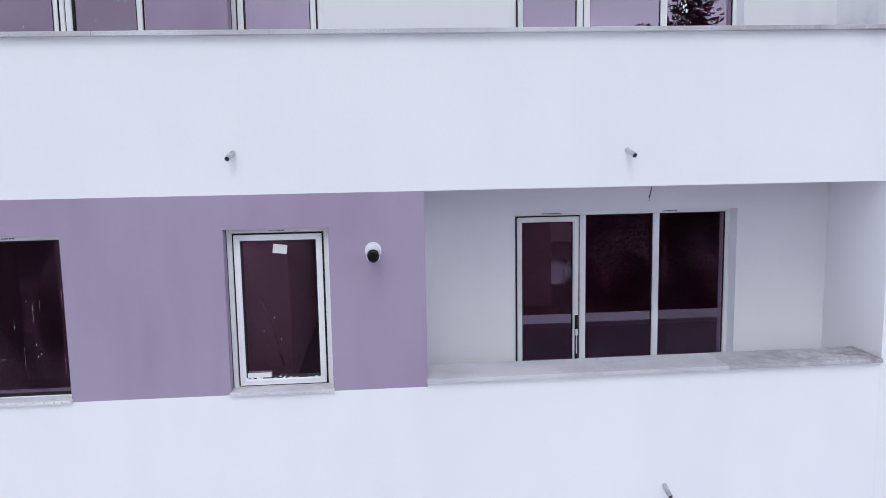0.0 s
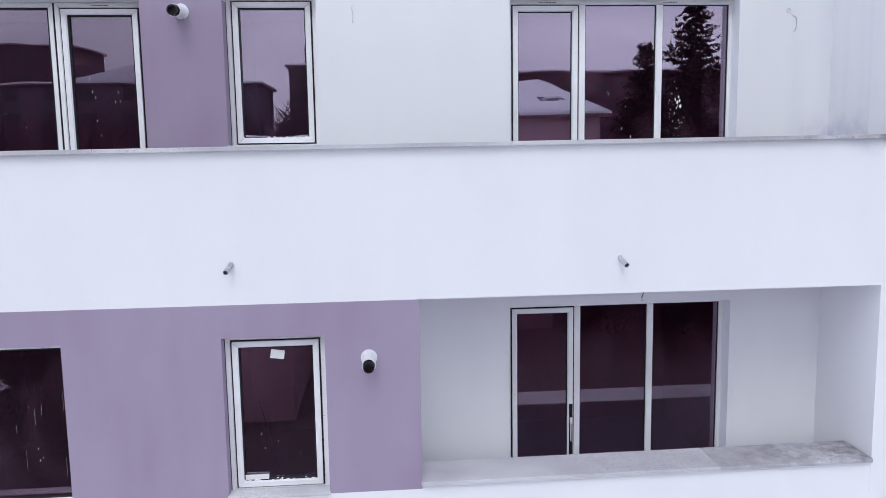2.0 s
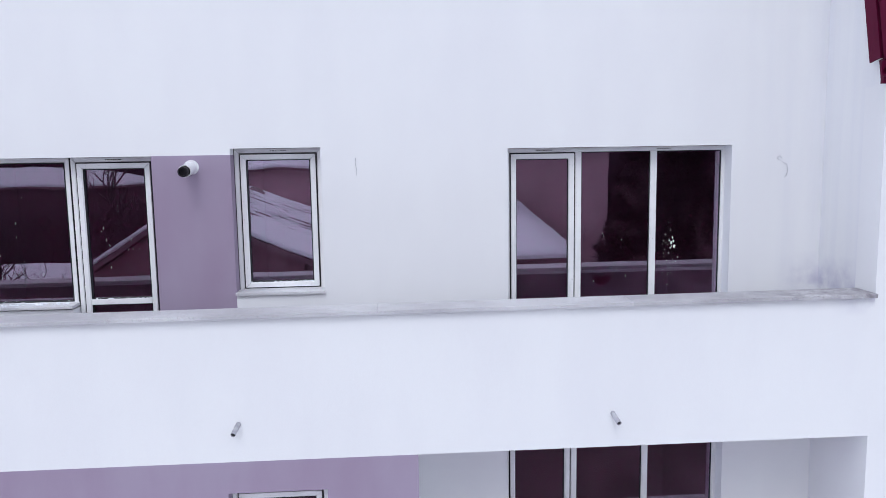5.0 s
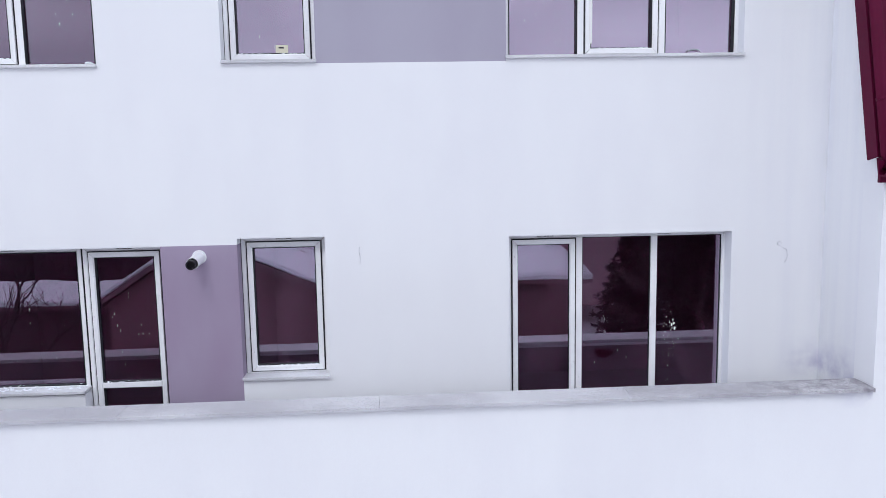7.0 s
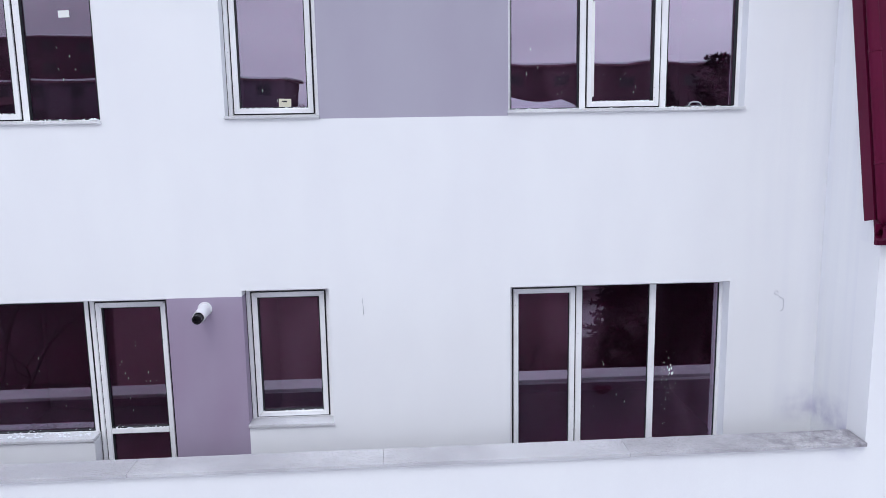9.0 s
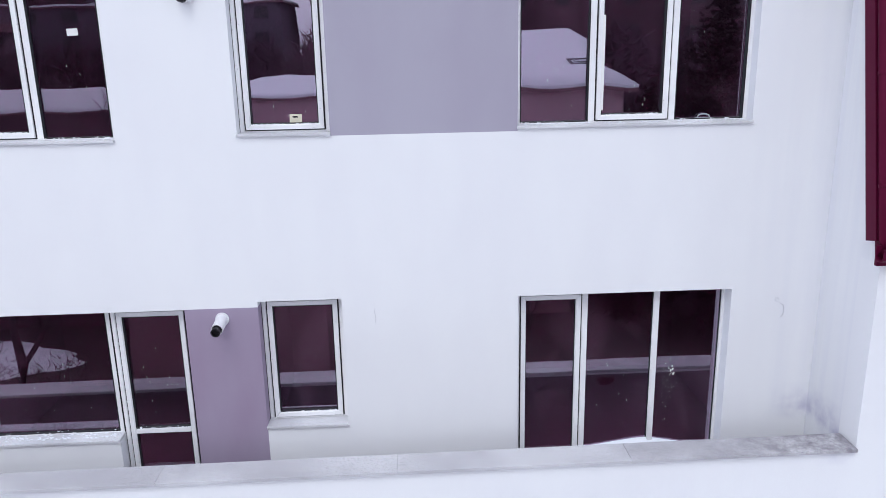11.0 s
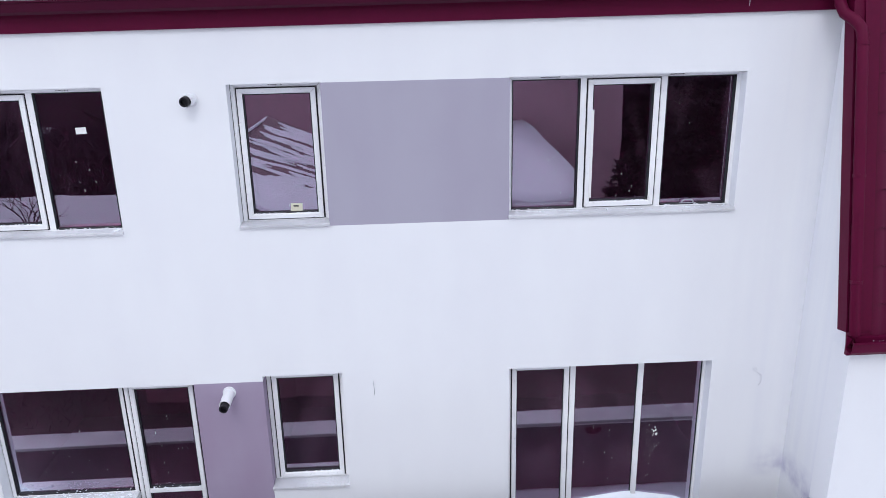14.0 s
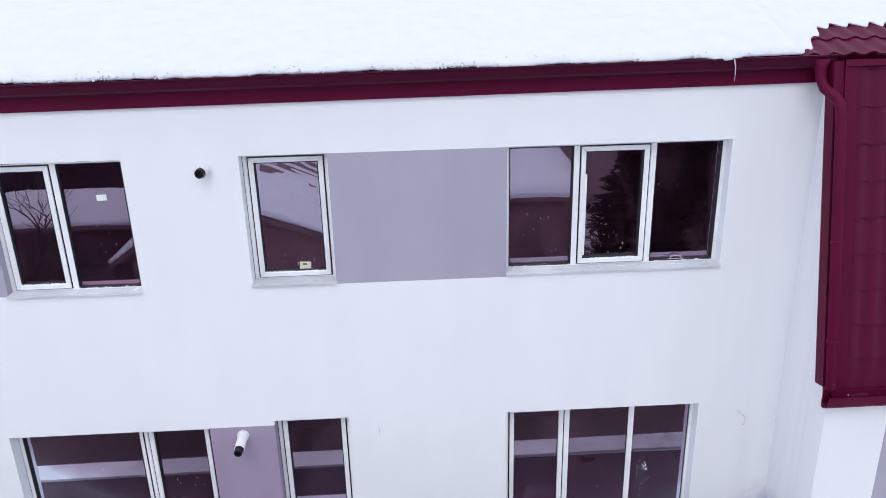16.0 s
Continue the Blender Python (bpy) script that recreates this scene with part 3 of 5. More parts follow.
def window(name, opening, y, rec, bays, label, sill=True, kind="structure", category="window", glass=None, tuck=0.0, sag=0.0003, sunk=0.038, lip=0.06):
    """bays: (share edge x0, x1, 'fixed' | 'sash', transom height or 0). The frame stands in the reveal, rec behind the face at y;
    tuck: how much of its far upright the rendered reveal covers; sunk: the glass behind the frame's front; lip: how far its black seal stands out before the glass."""
    x0, x1, z0, z1 = opening
    th = thing(name, label, category, kind=kind)
    yf = y + rec
    single = len(bays) == 1
    fw, edge = (0.040, 0.007) if single else (0.040, 0.001)
    top = z1 - 0.004
    base = z0 - (0.027 if sill else 0.012)
    bm = bmesh.new()
    ring(bm, x0 + edge, x1 - edge + tuck, base, top, fw, yf, yf + sunk + 0.032)
    part("window_frame", bm, FRAME, th)
    if single:
        bm = bmesh.new()
        ring(bm, x0 + 0.0005, x1 - 0.0005, base, z1 - 0.0005, 0.010, yf + 0.008, yf + 0.06, 0.001)
        part("joint_seal", bm, GASKET, th)
    for k, (a, b, mode, transom) in enumerate(bays):
        if k:
            m = bmesh.new()
            box(m, a - 0.030, a + 0.030, yf + 0.002, yf + 0.068, base + fw, top - fw, bevel=0.006)
            part("mullion", m, FRAME, th)
        ia = a + (0.030 if k else fw + edge)
        ib = b - (0.030 if k < len(bays) - 1 else fw + edge - tuck)
        iz0, iz1 = base + fw, top - fw
        if mode == "sash":
            m = bmesh.new()
            ring(m, ia + 0.0005, ib - 0.0005, iz0 + 0.0005, iz1 - 0.0005, 0.018, yf + 0.010, yf + 0.03, 0.001)
            part("gasket", m, GASKET, th)
            s = bmesh.new()
            sw = 0.049
            ring(s, ia + 0.015, ib - 0.015, iz0 + 0.013, iz1 - 0.013, sw, yf - 0.012, yf + 0.055, 0.012)
            host = part("sash", s, FRAME, th)
            ga, gb, g0, g1 = ia + 0.015 + sw, ib - 0.015 - sw, iz0 + 0.013 + sw, iz1 - 0.013 - sw
        else:
            ga, gb, g0, g1 = ia, ib, iz0, iz1
            host = th
        lights = [(g0, g1)]
        if transom:
            m = bmesh.new()
            box(m, ga, gb, yf - 0.010, yf + 0.05, transom - 0.026, transom + 0.026, bevel=0.006)
            part("cross_bar", m, FRAME, host)
            lights = [(g0, transom - 0.026), (transom + 0.026, g1)]
        for h0, h1 in lights:
            m = bmesh.new()
            ring(m, ga, gb, h0, h1, 0.009, yf + max(0.003, sunk - lip), yf + sunk + 0.014, 0.001)
            part("glazing_seal", m, GASKET, host)
            pane = part("pane", dished_pane(ga + 0.004, gb - 0.004, h0 + 0.004, h1 - 0.004, yf + sunk, sag), glass or GLASS, host, smooth=True)
            pane.visible_shadow = False
    marks, rnd = bmesh.new(), random.Random(len(name) + int(x0 * 100))
    for at in ((0.5,) if single else (0.17, 0.72)):
        x = x0 + (x1 - x0) * at - 0.07
        for _ in range(8):
            w = rnd.choice((0.006, 0.011, 0.018))
            box(marks, x, x + w, yf - 0.0012, yf + 0.001, top - fw * 0.62, top - fw * 0.40)
            x += w + rnd.uniform(0.004, 0.012)
    part("profile_print", marks, WIREDARK, th, "dark printed marks along the frame head")
    if sill:
        m = bmesh.new()
        box(m, x0 - 0.006, x1 + 0.006, y - 0.032, yf - 0.001, z0 - 0.022, z0 + 0.006, bevel=0.004)
        part("window_sill", m, SILL, th)
    return th


def bays(opening, edges, modes, transoms=None):
    xs = [opening[0], *edges, opening[1]]
    return [(xs[k], xs[k + 1], modes[k], (transoms or [0] * len(modes))[k]) for k in range(len(modes))]


window("window_1", A_FRENCH, 0.0, REC_AF, bays(A_FRENCH, [1.310, 2.047], ["sash", "fixed", "fixed"]), "three-pane white loggia window door with dark glass", sill=False, tuck=0.006, sunk=0.034, lip=0.006, glass=HALFGLASS)
window("window_2", A_SMALL, P, REC_AS, bays(A_SMALL, [], ["sash"]), "narrow white single-sash window in the lavender wall")
window("window_3", A_WIDE, P, REC_AS, bays(A_WIDE, [-4.05], ["sash", "fixed"]), "wide white window with dark streaked glass", glass=DARKGLASS)
window("window_4", B_FRENCH, 0.0, REC_B, bays(B_FRENCH, [1.338, 2.085], ["sash", "fixed", "fixed"]), "three-pane white balcony window door with dark glass", sill=False, tuck=0.014, sunk=0.034, lip=0.006, glass=MIDGLASS)
window("window_5", B_SMALL, 0.0, REC_B, bays(B_SMALL, [], ["sash"]), "narrow white single-sash window above the balcony", sag=0.0004, glass=MIDGLASS)
window("window_6", C_FRENCH, 0.0, REC_CF, bays(C_FRENCH, [1.332, 2.112], ["fixed", "sash", "fixed"]), "three-pane white top-floor window with a stone sill", sag=0.0013, sunk=0.052)
window("window_7", C_SMALL, 0.0, REC_CS, bays(C_SMALL, [], ["sash"]), "narrow white top-floor window with a snow-dusted sill", sag=0.0006)
window("window_8", C_WIDE, 0.0, REC_CW, bays(C_WIDE, [-3.815], ["sash", "fixed"]), "two-pane white top-floor window with dark plain glass", glass=HALFGLASS)
B_WIN, B_DOOR = (-4.81, -3.442, 7.112, 8.475), (-3.438, -2.655, FLOOR_B, 8.475)
window("window_9", B_WIN, 0.0, REC_B, bays(B_WIN, [], ["fixed"]), "wide fixed white window with dark plain glass beside the balcony door", glass=HALFGLASS)
window("door_1", B_DOOR, 0.0, REC_B, bays(B_DOOR, [], ["sash"], [7.115]), "white glazed balcony door with a low cross bar", sill=False, category="door", glass=HALFGLASS)
bm = boxes((-4.81, -3.442, 0.0, 0.32, FLOOR_B, 7.077))
tagged(obj("wall_under_window", bm, WHITE), "white rendered wall under the balcony window", "wall", kind="structure")

# ---- eaves: fascia, gutter, snow roof ----
roof = thing("roof", "oxblood metal roof under a thick blanket of snow", "roof", kind="structure")
bm = boxes((LEFT, CORNER - 0.006, -0.035, -0.003, EAVE, EAVE + 0.19), bevel=0.004)
part("fascia", bm, RED, roof, "oxblood sheet-metal fascia")
bm = bmesh.new()
gut = [(-0.036, 0.12), (-0.036, 0.02), (-0.06, 0.0), (-0.13, 0.0), (-0.155, 0.025), (-0.165, 0.10), (-0.178, 0.105), (-0.178, 0.118), (-0.155, 0.118), (-0.145, 0.03), (-0.125, 0.012), (-0.065, 0.012), (-0.048, 0.03), (-0.048, 0.12)]
ends = [[bm.verts.new((x, y, EAVE + 0.155 + z)) for y, z in gut] for x in (LEFT, CORNER - 0.01)]
for e in (ends[0], ends[1][::-1]):
    bm.faces.new(e)
for i in range(len(gut)):
    j = (i + 1) % len(gut)
    bm.faces.new((ends[0][i], ends[0][j], ends[1][j], ends[1][i]))
part("gutter", bm, RED_SHADED, roof, "oxblood metal eaves gutter with shade in its colour")

Z_ROOF = EAVE + 0.248


def tile_sheet(x0, x1, v0, v1, origin, along, up, normal, wave=0.19, course=0.36, step=0.016, height=0.022):
    """Pressed metal tiles: waves across, a lipped step at each course."""
    bm = bmesh.new()
    nx = max(2, int((x1 - x0) / wave * 8))
    origin, along, up, normal = (Vector(v) for v in (origin, along, up, normal))
    rows_v = []
    v = v0
    while v < v1 - 1e-4:
        nxt = min(v1, v + course)
        rows_v.append((v, nxt))
        v = nxt
    for a, b in rows_v:
        strip = []
        for v, lift in ((a, -0.004), (a + 0.001, step), (a + 0.03, step * 0.8), (b, 0.0)):
            line = []
            for i in range(nx + 1):
                x = x0 + (x1 - x0) * i / nx
                ph = (x / wave) % 1.0
                w = math.sin(math.pi * min(1, ph / 0.72)) if ph < 0.72 else 0.0
                dip = 0.018 * (0.5 + 0.5 * math.cos(2 * math.pi * ph))
                line.append(bm.verts.new(origin + along * x + up * (v - (dip if v < a + 0.02 else 0)) + normal * (lift + height * w)))
            strip.append(line)
        for la, lb in zip(strip, strip[1:]):
            for i in range(nx):
                bm.faces.new((la[i], la[i + 1], lb[i + 1], lb[i]))
    return bm


def solid(ob, t):
    m = ob.modifiers.new("thickness", "SOLIDIFY")
    m.thickness, m.offset = t, -1.0
    return ob


up_roof = Vector((0, math.cos(radians(17)), math.sin(radians(17))))
n_roof = Vector((0, -math.sin(radians(17)), math.cos(radians(17))))
bm = tile_sheet(2.6, 9.0, 0.0, 7.0, (0, -0.10, Z_ROOF + 0.006), (1, 0, 0), up_roof, n_roof)
solid(part("tile_roof", bm, REDTILE, roof, "oxblood pressed metal tiles"), 0.006)
bm = boxes((LEFT, RIGHT, 0.02, 0.10, EAVE + 0.15, Z_ROOF + 0.03))
part("eaves_board", bm, RED, roof)


def snow_edge(x):
    return 0.035 * noise.noise((x * 2.1, 0.3, 0)) + 0.02 * noise.noise((x * 7.0, 1.7, 0)) + 0.012 * noise.noise((x * 19.0, 4.1, 0))


bm = bmesh.new()
lines = []
NX = 660
for k, v in enumerate((0.0, 0.012, 0.03, 0.07, 0.14, 0.3, 0.6, 1.2, 2.4, 4.0, 7.2, 9.6)):
    line = []
    for i in range(NX + 1):
        x = -9.25 + 18.5 * i / NX
        # the blanket draws back from the eaves over the last metre
        back = 0.68 * min(1.0, max(0.0, (x - 3.40) / 0.46)) + (0.11 * noise.noise((x * 11, 0, 2.0)) + 0.05 * math.sin(2 * math.pi * x / 0.19 + 1.2) if x > 3.42 else 0.0)
        back -= 0.075 * math.exp(-((x - 2.62) / 0.17) ** 4) * (1 + 0.6 * noise.noise((x * 13, 0, 7)))
        thick = (0.0, 0.02, 0.035, 0.05, 0.065, 0.08, 0.10, 0.11, 0.12, 0.13, 0.13, 0.13)[k]
        vv = v + back + snow_edge(x) * (1 if k < 4 else 0.3)
        thick *= 1.0 - 0.7 * min(1.0, max(0.0, (x - 3.30) / 0.15)) * (1.0 if k < 7 else 0.5)
        thick += 0.007 * noise.noise((x * 2.0, v * 2.5, 0)) * (1 if k > 1 else 0.3) + (0.008 if k < 5 else 0.003) * noise.noise((x * 14, v * 14, 3))
        p = Vector((x, -0.135, Z_ROOF + 0.028)) + up_roof * vv + n_roof * max(thick, 0.0)
        line.append(bm.verts.new(p))
    lines.append(line)
for la, lb in zip(lines, lines[1:]):
    for i in range(NX):
        bm.faces.new((la[i], la[i + 1], lb[i + 1], lb[i]))
snow = obj("roof_snow", bm, OLDSNOW, smooth=True)
solid(snow, 0.03)
tagged(snow, "thick white snow blanket with a crumbling edge above the gutter", "snow", kind="stuff")

bm = bmesh.new()
rnd = random.Random(5)
for k in range(620):
    x = rnd.uniform(-5.2, 3.3)
    r = rnd.uniform(0.005, 0.024) * (0.6 + 0.6 * noise.noise((x * 1.7, 0, 5)))
    up = rnd.random() ** 2.2 * 0.14
    c = Vector((x, -0.148 + rnd.uniform(-0.010, 0.02) + up * 0.5, Z_ROOF + 0.036 + rnd.uniform(-0.012, 0.014) + up * 0.42))
    m = Matrix.Translation(c) @ Euler((rnd.random() * 3, rnd.random() * 3, 0)).to_matrix().to_4x4() @ Matrix.Diagonal((1, rnd.uniform(0.6, 1), rnd.uniform(0.4, 0.8), 1))
    bmesh.ops.create_icosphere(bm, subdivisions=1, radius=r, matrix=m)
tagged(obj("snow_crumbs", bm, OLDSNOW), "loose snow crumbs along the gutter lip", "snow", kind="stuff")
bm = bmesh.new()
tube(bm, [(2.70, -0.19, Z_ROOF + 0.02), (2.715, -0.195, Z_ROOF - 0.04), (2.72, -0.195, Z_ROOF - 0.12), (2.718, -0.195, Z_ROOF - 0.19)], [0.007, 0.005, 0.004, 0.001], 8)
tagged(obj("icicle", bm, ICE, smooth=True), "thin grey icicle hanging from the gutter", "icicle")

# the whole eaves line drops a little towards the far end of the house
for ob in [*roof.children, snow, bpy.data.objects["snow_crumbs"], bpy.data.objects["icicle"]]:
    for v in ob.data.vertices:
        v.co.z += 0.0066 * (v.co.x + 0.4)

# ---- the wing's steep roof ----
wing = thing("wing_roof", "steep oxblood metal-tile roof slope of the wing", "roof", kind="structure")
foot, head = Vector((0, P + 0.02, 9.08)), Vector((0, -0.20, 12.24))
slope = (head - foot)
length = slope.length
slope.normalize()
outward = Vector((0, -slope.z, slope.y))

WAVE, COURSE = 0.19, 0.351


def tile_mesh(tall):
    """One pressed pan: a rounded wave with a lipped lower edge, turned down 16 mm."""
    bm = bmesh.new()
    strip = []
    for v, lift in ((0.0, -0.006), (0.001, 0.016), (0.03, 0.013), (tall + 0.004, 0.0)):
        line = []
        for i in range(9):
            ph = i / 8
            w = math.sin(math.pi * min(1, ph / 0.72)) if ph < 0.72 else 0.0
            dip = 0.018 * (0.5 + 0.5 * math.cos(2 * math.pi * ph))
            line.append(bm.verts.new(Vector((ph * WAVE, 0, 0)) + slope * (v - (dip if v < 0.02 else 0)) + outward * (lift + 0.022 * w)))
        strip.append(line)
    for la, lb in zip(strip, strip[1:]):
        for i in range(8):
            bm.faces.new((la[i], la[i + 1], lb[i + 1], lb[i]))
    me = bpy.data.meshes.new("tile")
    bmesh.ops.recalc_face_normals(bm, faces=bm.faces)
    bm.to_mesh(me)
    bm.free()
    me.materials.append(REDTILE)
    for f in me.polygons:
        f.use_smooth = True
    me.set_sharp_from_angle(angle=radians(40))
    return me



def slope_box(bm, x0, x1, v0, v1, n0, n1, bevel=0.003):
    vs = box(bm, x0, x1, n0, n1, v0, v1, 0)
    for v in vs:
        x, n, u = v.co
        v.co = Vector((x, 0, 0)) + foot + slope * u + outward * n
    return vs


bm = bmesh.new()
slope_box(bm, 3.63, 3.645, 0.12, length + 0.02, -0.10, 0.05)
slope_box(bm, 3.645, 3.875, 0.12, length + 0.02, 0.028, 0.038)
slope_box(bm, 3.73, 3.745, 0.12, length + 0.02, 0.036, 0.06)
slope_box(bm, 3.69, 3.90, -0.03, 0.13, -0.06, 0.02)
part("verge_trim", bm, RED, wing, "plain oxblood sheet verge trim")
bm = bmesh.new()
slope_box(bm, 3.73, 9.0, length - 0.03, length + 0.03, 0.02, 0.06)
part("top_flashing", bm, RED, wing)
bm = bmesh.new()
ends = [[bm.verts.new((x, P + 0.03 + y - 0.036, 9.0 + 0.045 + z * 1.1)) for y, z in gut] for x in (3.615, 9.0)]
for e in (ends[0], ends[1][::-1]):
    bm.faces.new(e)
for i in range(len(gut)):
    j = (i + 1) % len(gut)
    bm.faces.new((ends[0][i], ends[0][j], ends[1][j], ends[1][i]))
part("gutter", bm, RED, wing, "oxblood metal gutter at the foot of the slope")
bm = boxes((3.64, 9.0, P - 0.045, P - 0.003, 8.99, 9.17), bevel=0.003)
part("fascia", bm, RED, wing)
rnd = random.Random(6)
bm = bmesh.new()
for k in range(26):
    c = (rnd.uniform(3.85, 5.4), P - 0.125 + rnd.uniform(0.0, 0.06), 9.15 + rnd.uniform(-0.006, 0.012))
    bmesh.ops.create_icosphere(bm, subdivisions=1, radius=rnd.uniform(0.003, 0.007), matrix=Matrix.Translation(c))
tagged(obj("gutter_snow", bm, OLDSNOW), "crumbs of snow in the wing's gutter", "snow", kind="stuff")
bm = boxes((CORNER + 0.02, 9.0, -0.35, 0.0, 9.0, 12.2))
for v in bm.verts:
    if v.co.y < -0.1:
        v.co.y = -0.76 if v.co.z < 10 else -0.10
part("backing", bm, RED, wing)

dp = thing("downpipe", "oxblood round metal downpipe with a swan neck", "downpipe")
bm = bmesh.new()


def on_slope(x, u, n):
    return Vector((x, 0, 0)) + foot + slope * u + outward * n


pts = [(3.555, -0.15, EAVE + 0.26), (3.555, -0.16, EAVE + 0.17), (3.56, -0.175, EAVE + 0.08), (3.58, -0.23, EAVE + 0.0), (3.635, -0.32, EAVE - 0.06), (3.668, -0.375, EAVE - 0.12)]
u0 = (Vector(pts[-1]) - foot).dot(slope)
pts += [tuple(on_slope(3.675, u0 - 0.10, 0.115)), tuple(on_slope(3.675, u0 - 0.5, 0.115)), tuple(on_slope(3.675, 0.12, 0.115)), tuple(on_slope(3.675, 0.0, 0.08))]
tube(bm, pts, [0.075, 0.056] + [0.05] * 8, 20)
part("pipe", bm, RED, dp, smooth=True)
for u in (u0 - 0.14, u0 - 1.3, 0.6):
    bm = bmesh.new()
    tube(bm, [tuple(on_slope(3.675, u - 0.014, 0.115)), tuple(on_slope(3.675, u + 0.014, 0.115))], 0.055, 20)
    part("pipe_clip", bm, RED, dp)

# the pans of the wing's slope, course by course
pan, half_pan = tile_mesh(COURSE), tile_mesh(0.05)
for row in range(10):
    for col in range(27):
        ob = new("tile", half_pan if row == 9 else pan)
        ob.parent = wing
        ob.matrix_world = Matrix.Translation(foot + Vector((3.86 + col * WAVE, 0, 0)) + slope * (0.03 + row * COURSE))

# ---- flues, spouts, marks ----
def flue(at, drop, aside, length_out=0.34):
    """White plastic sleeve through the wall with a black flue end in it."""
    th = thing("flue_pipe", "white plastic boiler flue with a black end, out of the wall", "flue pipe", "wall flues")
    x, y, z = at
    way = Vector((aside, -1, -drop)).normalized()
    a = Vector((x, y + 0.06, z))
    bm = bmesh.new()
    tube(bm, [a, a + way * (length_out * 0.84)], 0.056, 24, True, 0.05)
    part("sleeve", bm, PIPEWHITE, th, smooth=False)
    bm = bmesh.new()
    tube(bm, [a + way * 0.1, a + way * (length_out + 0.015)], 0.040, 24, True, 0.032)
    part("inner_pipe", bm, PIPEBLACK, th, "black inner flue pipe")
    bm = bmesh.new()
    tube(bm, [a + way * (length_out - 0.02), a + way * (length_out + 0.012)], 0.0445, 24, True, 0.034)
    part("end_collar", bm, PIPEBLACK, th, "black end collar")
    bm = bmesh.new()
    tube(bm, [Vector((x, y - 0.002, z)), Vector((x, y - 0.010, z))], 0.068, 24)
    part("wall_collar", bm, PIPEWHITE, th)
    return th


flue((-0.722, P, 5.437), 0.07, 0.0, 0.30)
flue((-2.298, 0.0, 8.370), 0.10, -0.02)
flue((-2.325, 0.0, 11.385), 0.03, -0.15, 0.19)


def spout(x, z, aside):
    th = thing("drain_spout", "short grey plastic balcony drain spout", "drain spout", "balcony drain spouts")
    bm = bmesh.new()
    a = Vector((x, P + 0.05, z))
    way = Vector((aside, -1, -0.32)).normalized()
    tube(bm, [a, a + way * 0.195], 0.0215, 16, True, 0.0172)
    part("pipe", bm, SPOUT, th)
    # black plug that fills the open bore in place of the shade inside
    bm = bmesh.new()
    tube(bm, [a + way * 0.165, a + way * 0.189], 0.0177, 16)
    part("dark_mouth", bm, PIPEBLACK, th, "black plug for the shade in the bore")
    return th


spout(-1.795, 6.255, -0.16)
spout(1.385, 6.225, 0.12)
spout(1.76, 3.30, 0.03)


def wire(name, pts, r, label, mat=WIREDARK):
    bm = bmesh.new()
    tube(bm, pts, r, 6)
    return tagged(obj(name, bm, mat, smooth=True), label, "wire")


wire("wire_stub", [(1.74, P + 0.4, 5.90), (1.742, P + 0.4, 5.86), (1.735, P + 0.402, 5.82), (1.725, P + 0.405, 5.785), (1.728, P + 0.405, 5.755)], 0.005, "loose dark wire hanging from the loggia soffit")
wire("wire_stub", [(3.30, -0.002, 8.33), (3.335, -0.012, 8.31), (3.345, -0.012, 8.25), (3.335, -0.01, 8.20), (3.32, -0.002, 8.185)], 0.0022, "thin grey wire end on the white wall", SPOUT)
wire("wire_stub", [(3.265 + 0.02 * math.cos(a * 0.7), -0.004, 8.37 + 0.02 * math.sin(a * 0.7)) for a in range(9)], 0.0018, "small grey wire loop on the white wall", SPOUT)
wire("wire_stub", [(-0.80, -0.002, 8.43), (-0.805, -0.01, 8.39), (-0.795, -0.01, 8.33), (-0.80, -0.002, 8.27)], 0.0022, "thin grey wire end on the white wall", SPOUT)

# ---- the surroundings that the panes mirror ----
BRICK = surface("dark_brick_wall", (0.125, 0.062, 0.085), 0.9, 0.25, 0.8, 20, 0.3)
TAUPE = surface("taupe_house_render", (0.60, 0.39, 0.44), 0.9, 0.15, 0.6, 30, 0.2)
DUN = surface("dun_house_render", (0.26, 0.14, 0.165), 0.9, 0.2, 0.6, 30, 0.2)
PANEL = surface("grey_panel_block", (0.16, 0.12, 0.16), 0.9, 0.12, 0.3, 20, 0.2)
DARKWIN = surface("dark_far_glass", (0.03, 0.03, 0.04), 0.12, 0.2, 2, 20, 0)
BARK = surface("dark_bark", (0.075, 0.048, 0.06), 0.9, 0.3, 4, 40, 0.5, dist=0.02)
NEEDLE = surface("spruce_needles", (0.045, 0.027, 0.037), 0.9, 0.4, 5, 30, 0, second=(0.018, 0.012, 0.016), gloss=0.1)
ROOFTIN = surface("brown_roof_tin", (0.24, 0.14, 0.16), 0.6, 0.25, 0.8, 20, 0.2, second=(0.17, 0.10, 0.12))
WINTERWOOD = surface("purple_winter_twigs", (0.115, 0.068, 0.095), 0.9, 0.2, 0.3, 30, 0, second=(0.085, 0.05, 0.07), gloss=0.1)


def terrain(x, y):
    d = max(0.0, -y - 30.0)
    return 2.5 * (1 - math.exp(-d / 9.0)) + 0.25 * noise.noise((x * 0.06, y * 0.06, 0)) * min(1, d / 6)


bm = bmesh.new()
axis = [s * (0.0 + 6.0 * k + 0.42 * k ** 2.35) for s in (-1, 1) for k in range(0, 34)]
axis = sorted(set(round(a, 3) for a in axis))
grid = [[bm.verts.new((x, y - 20, terrain(x, y - 20))) for x in axis] for y in axis]
for ra, rb in zip(grid, grid[1:]):
    for i in range(len(axis) - 1):
        bm.faces.new((ra[i], ra[i + 1], rb[i + 1], rb[i]))
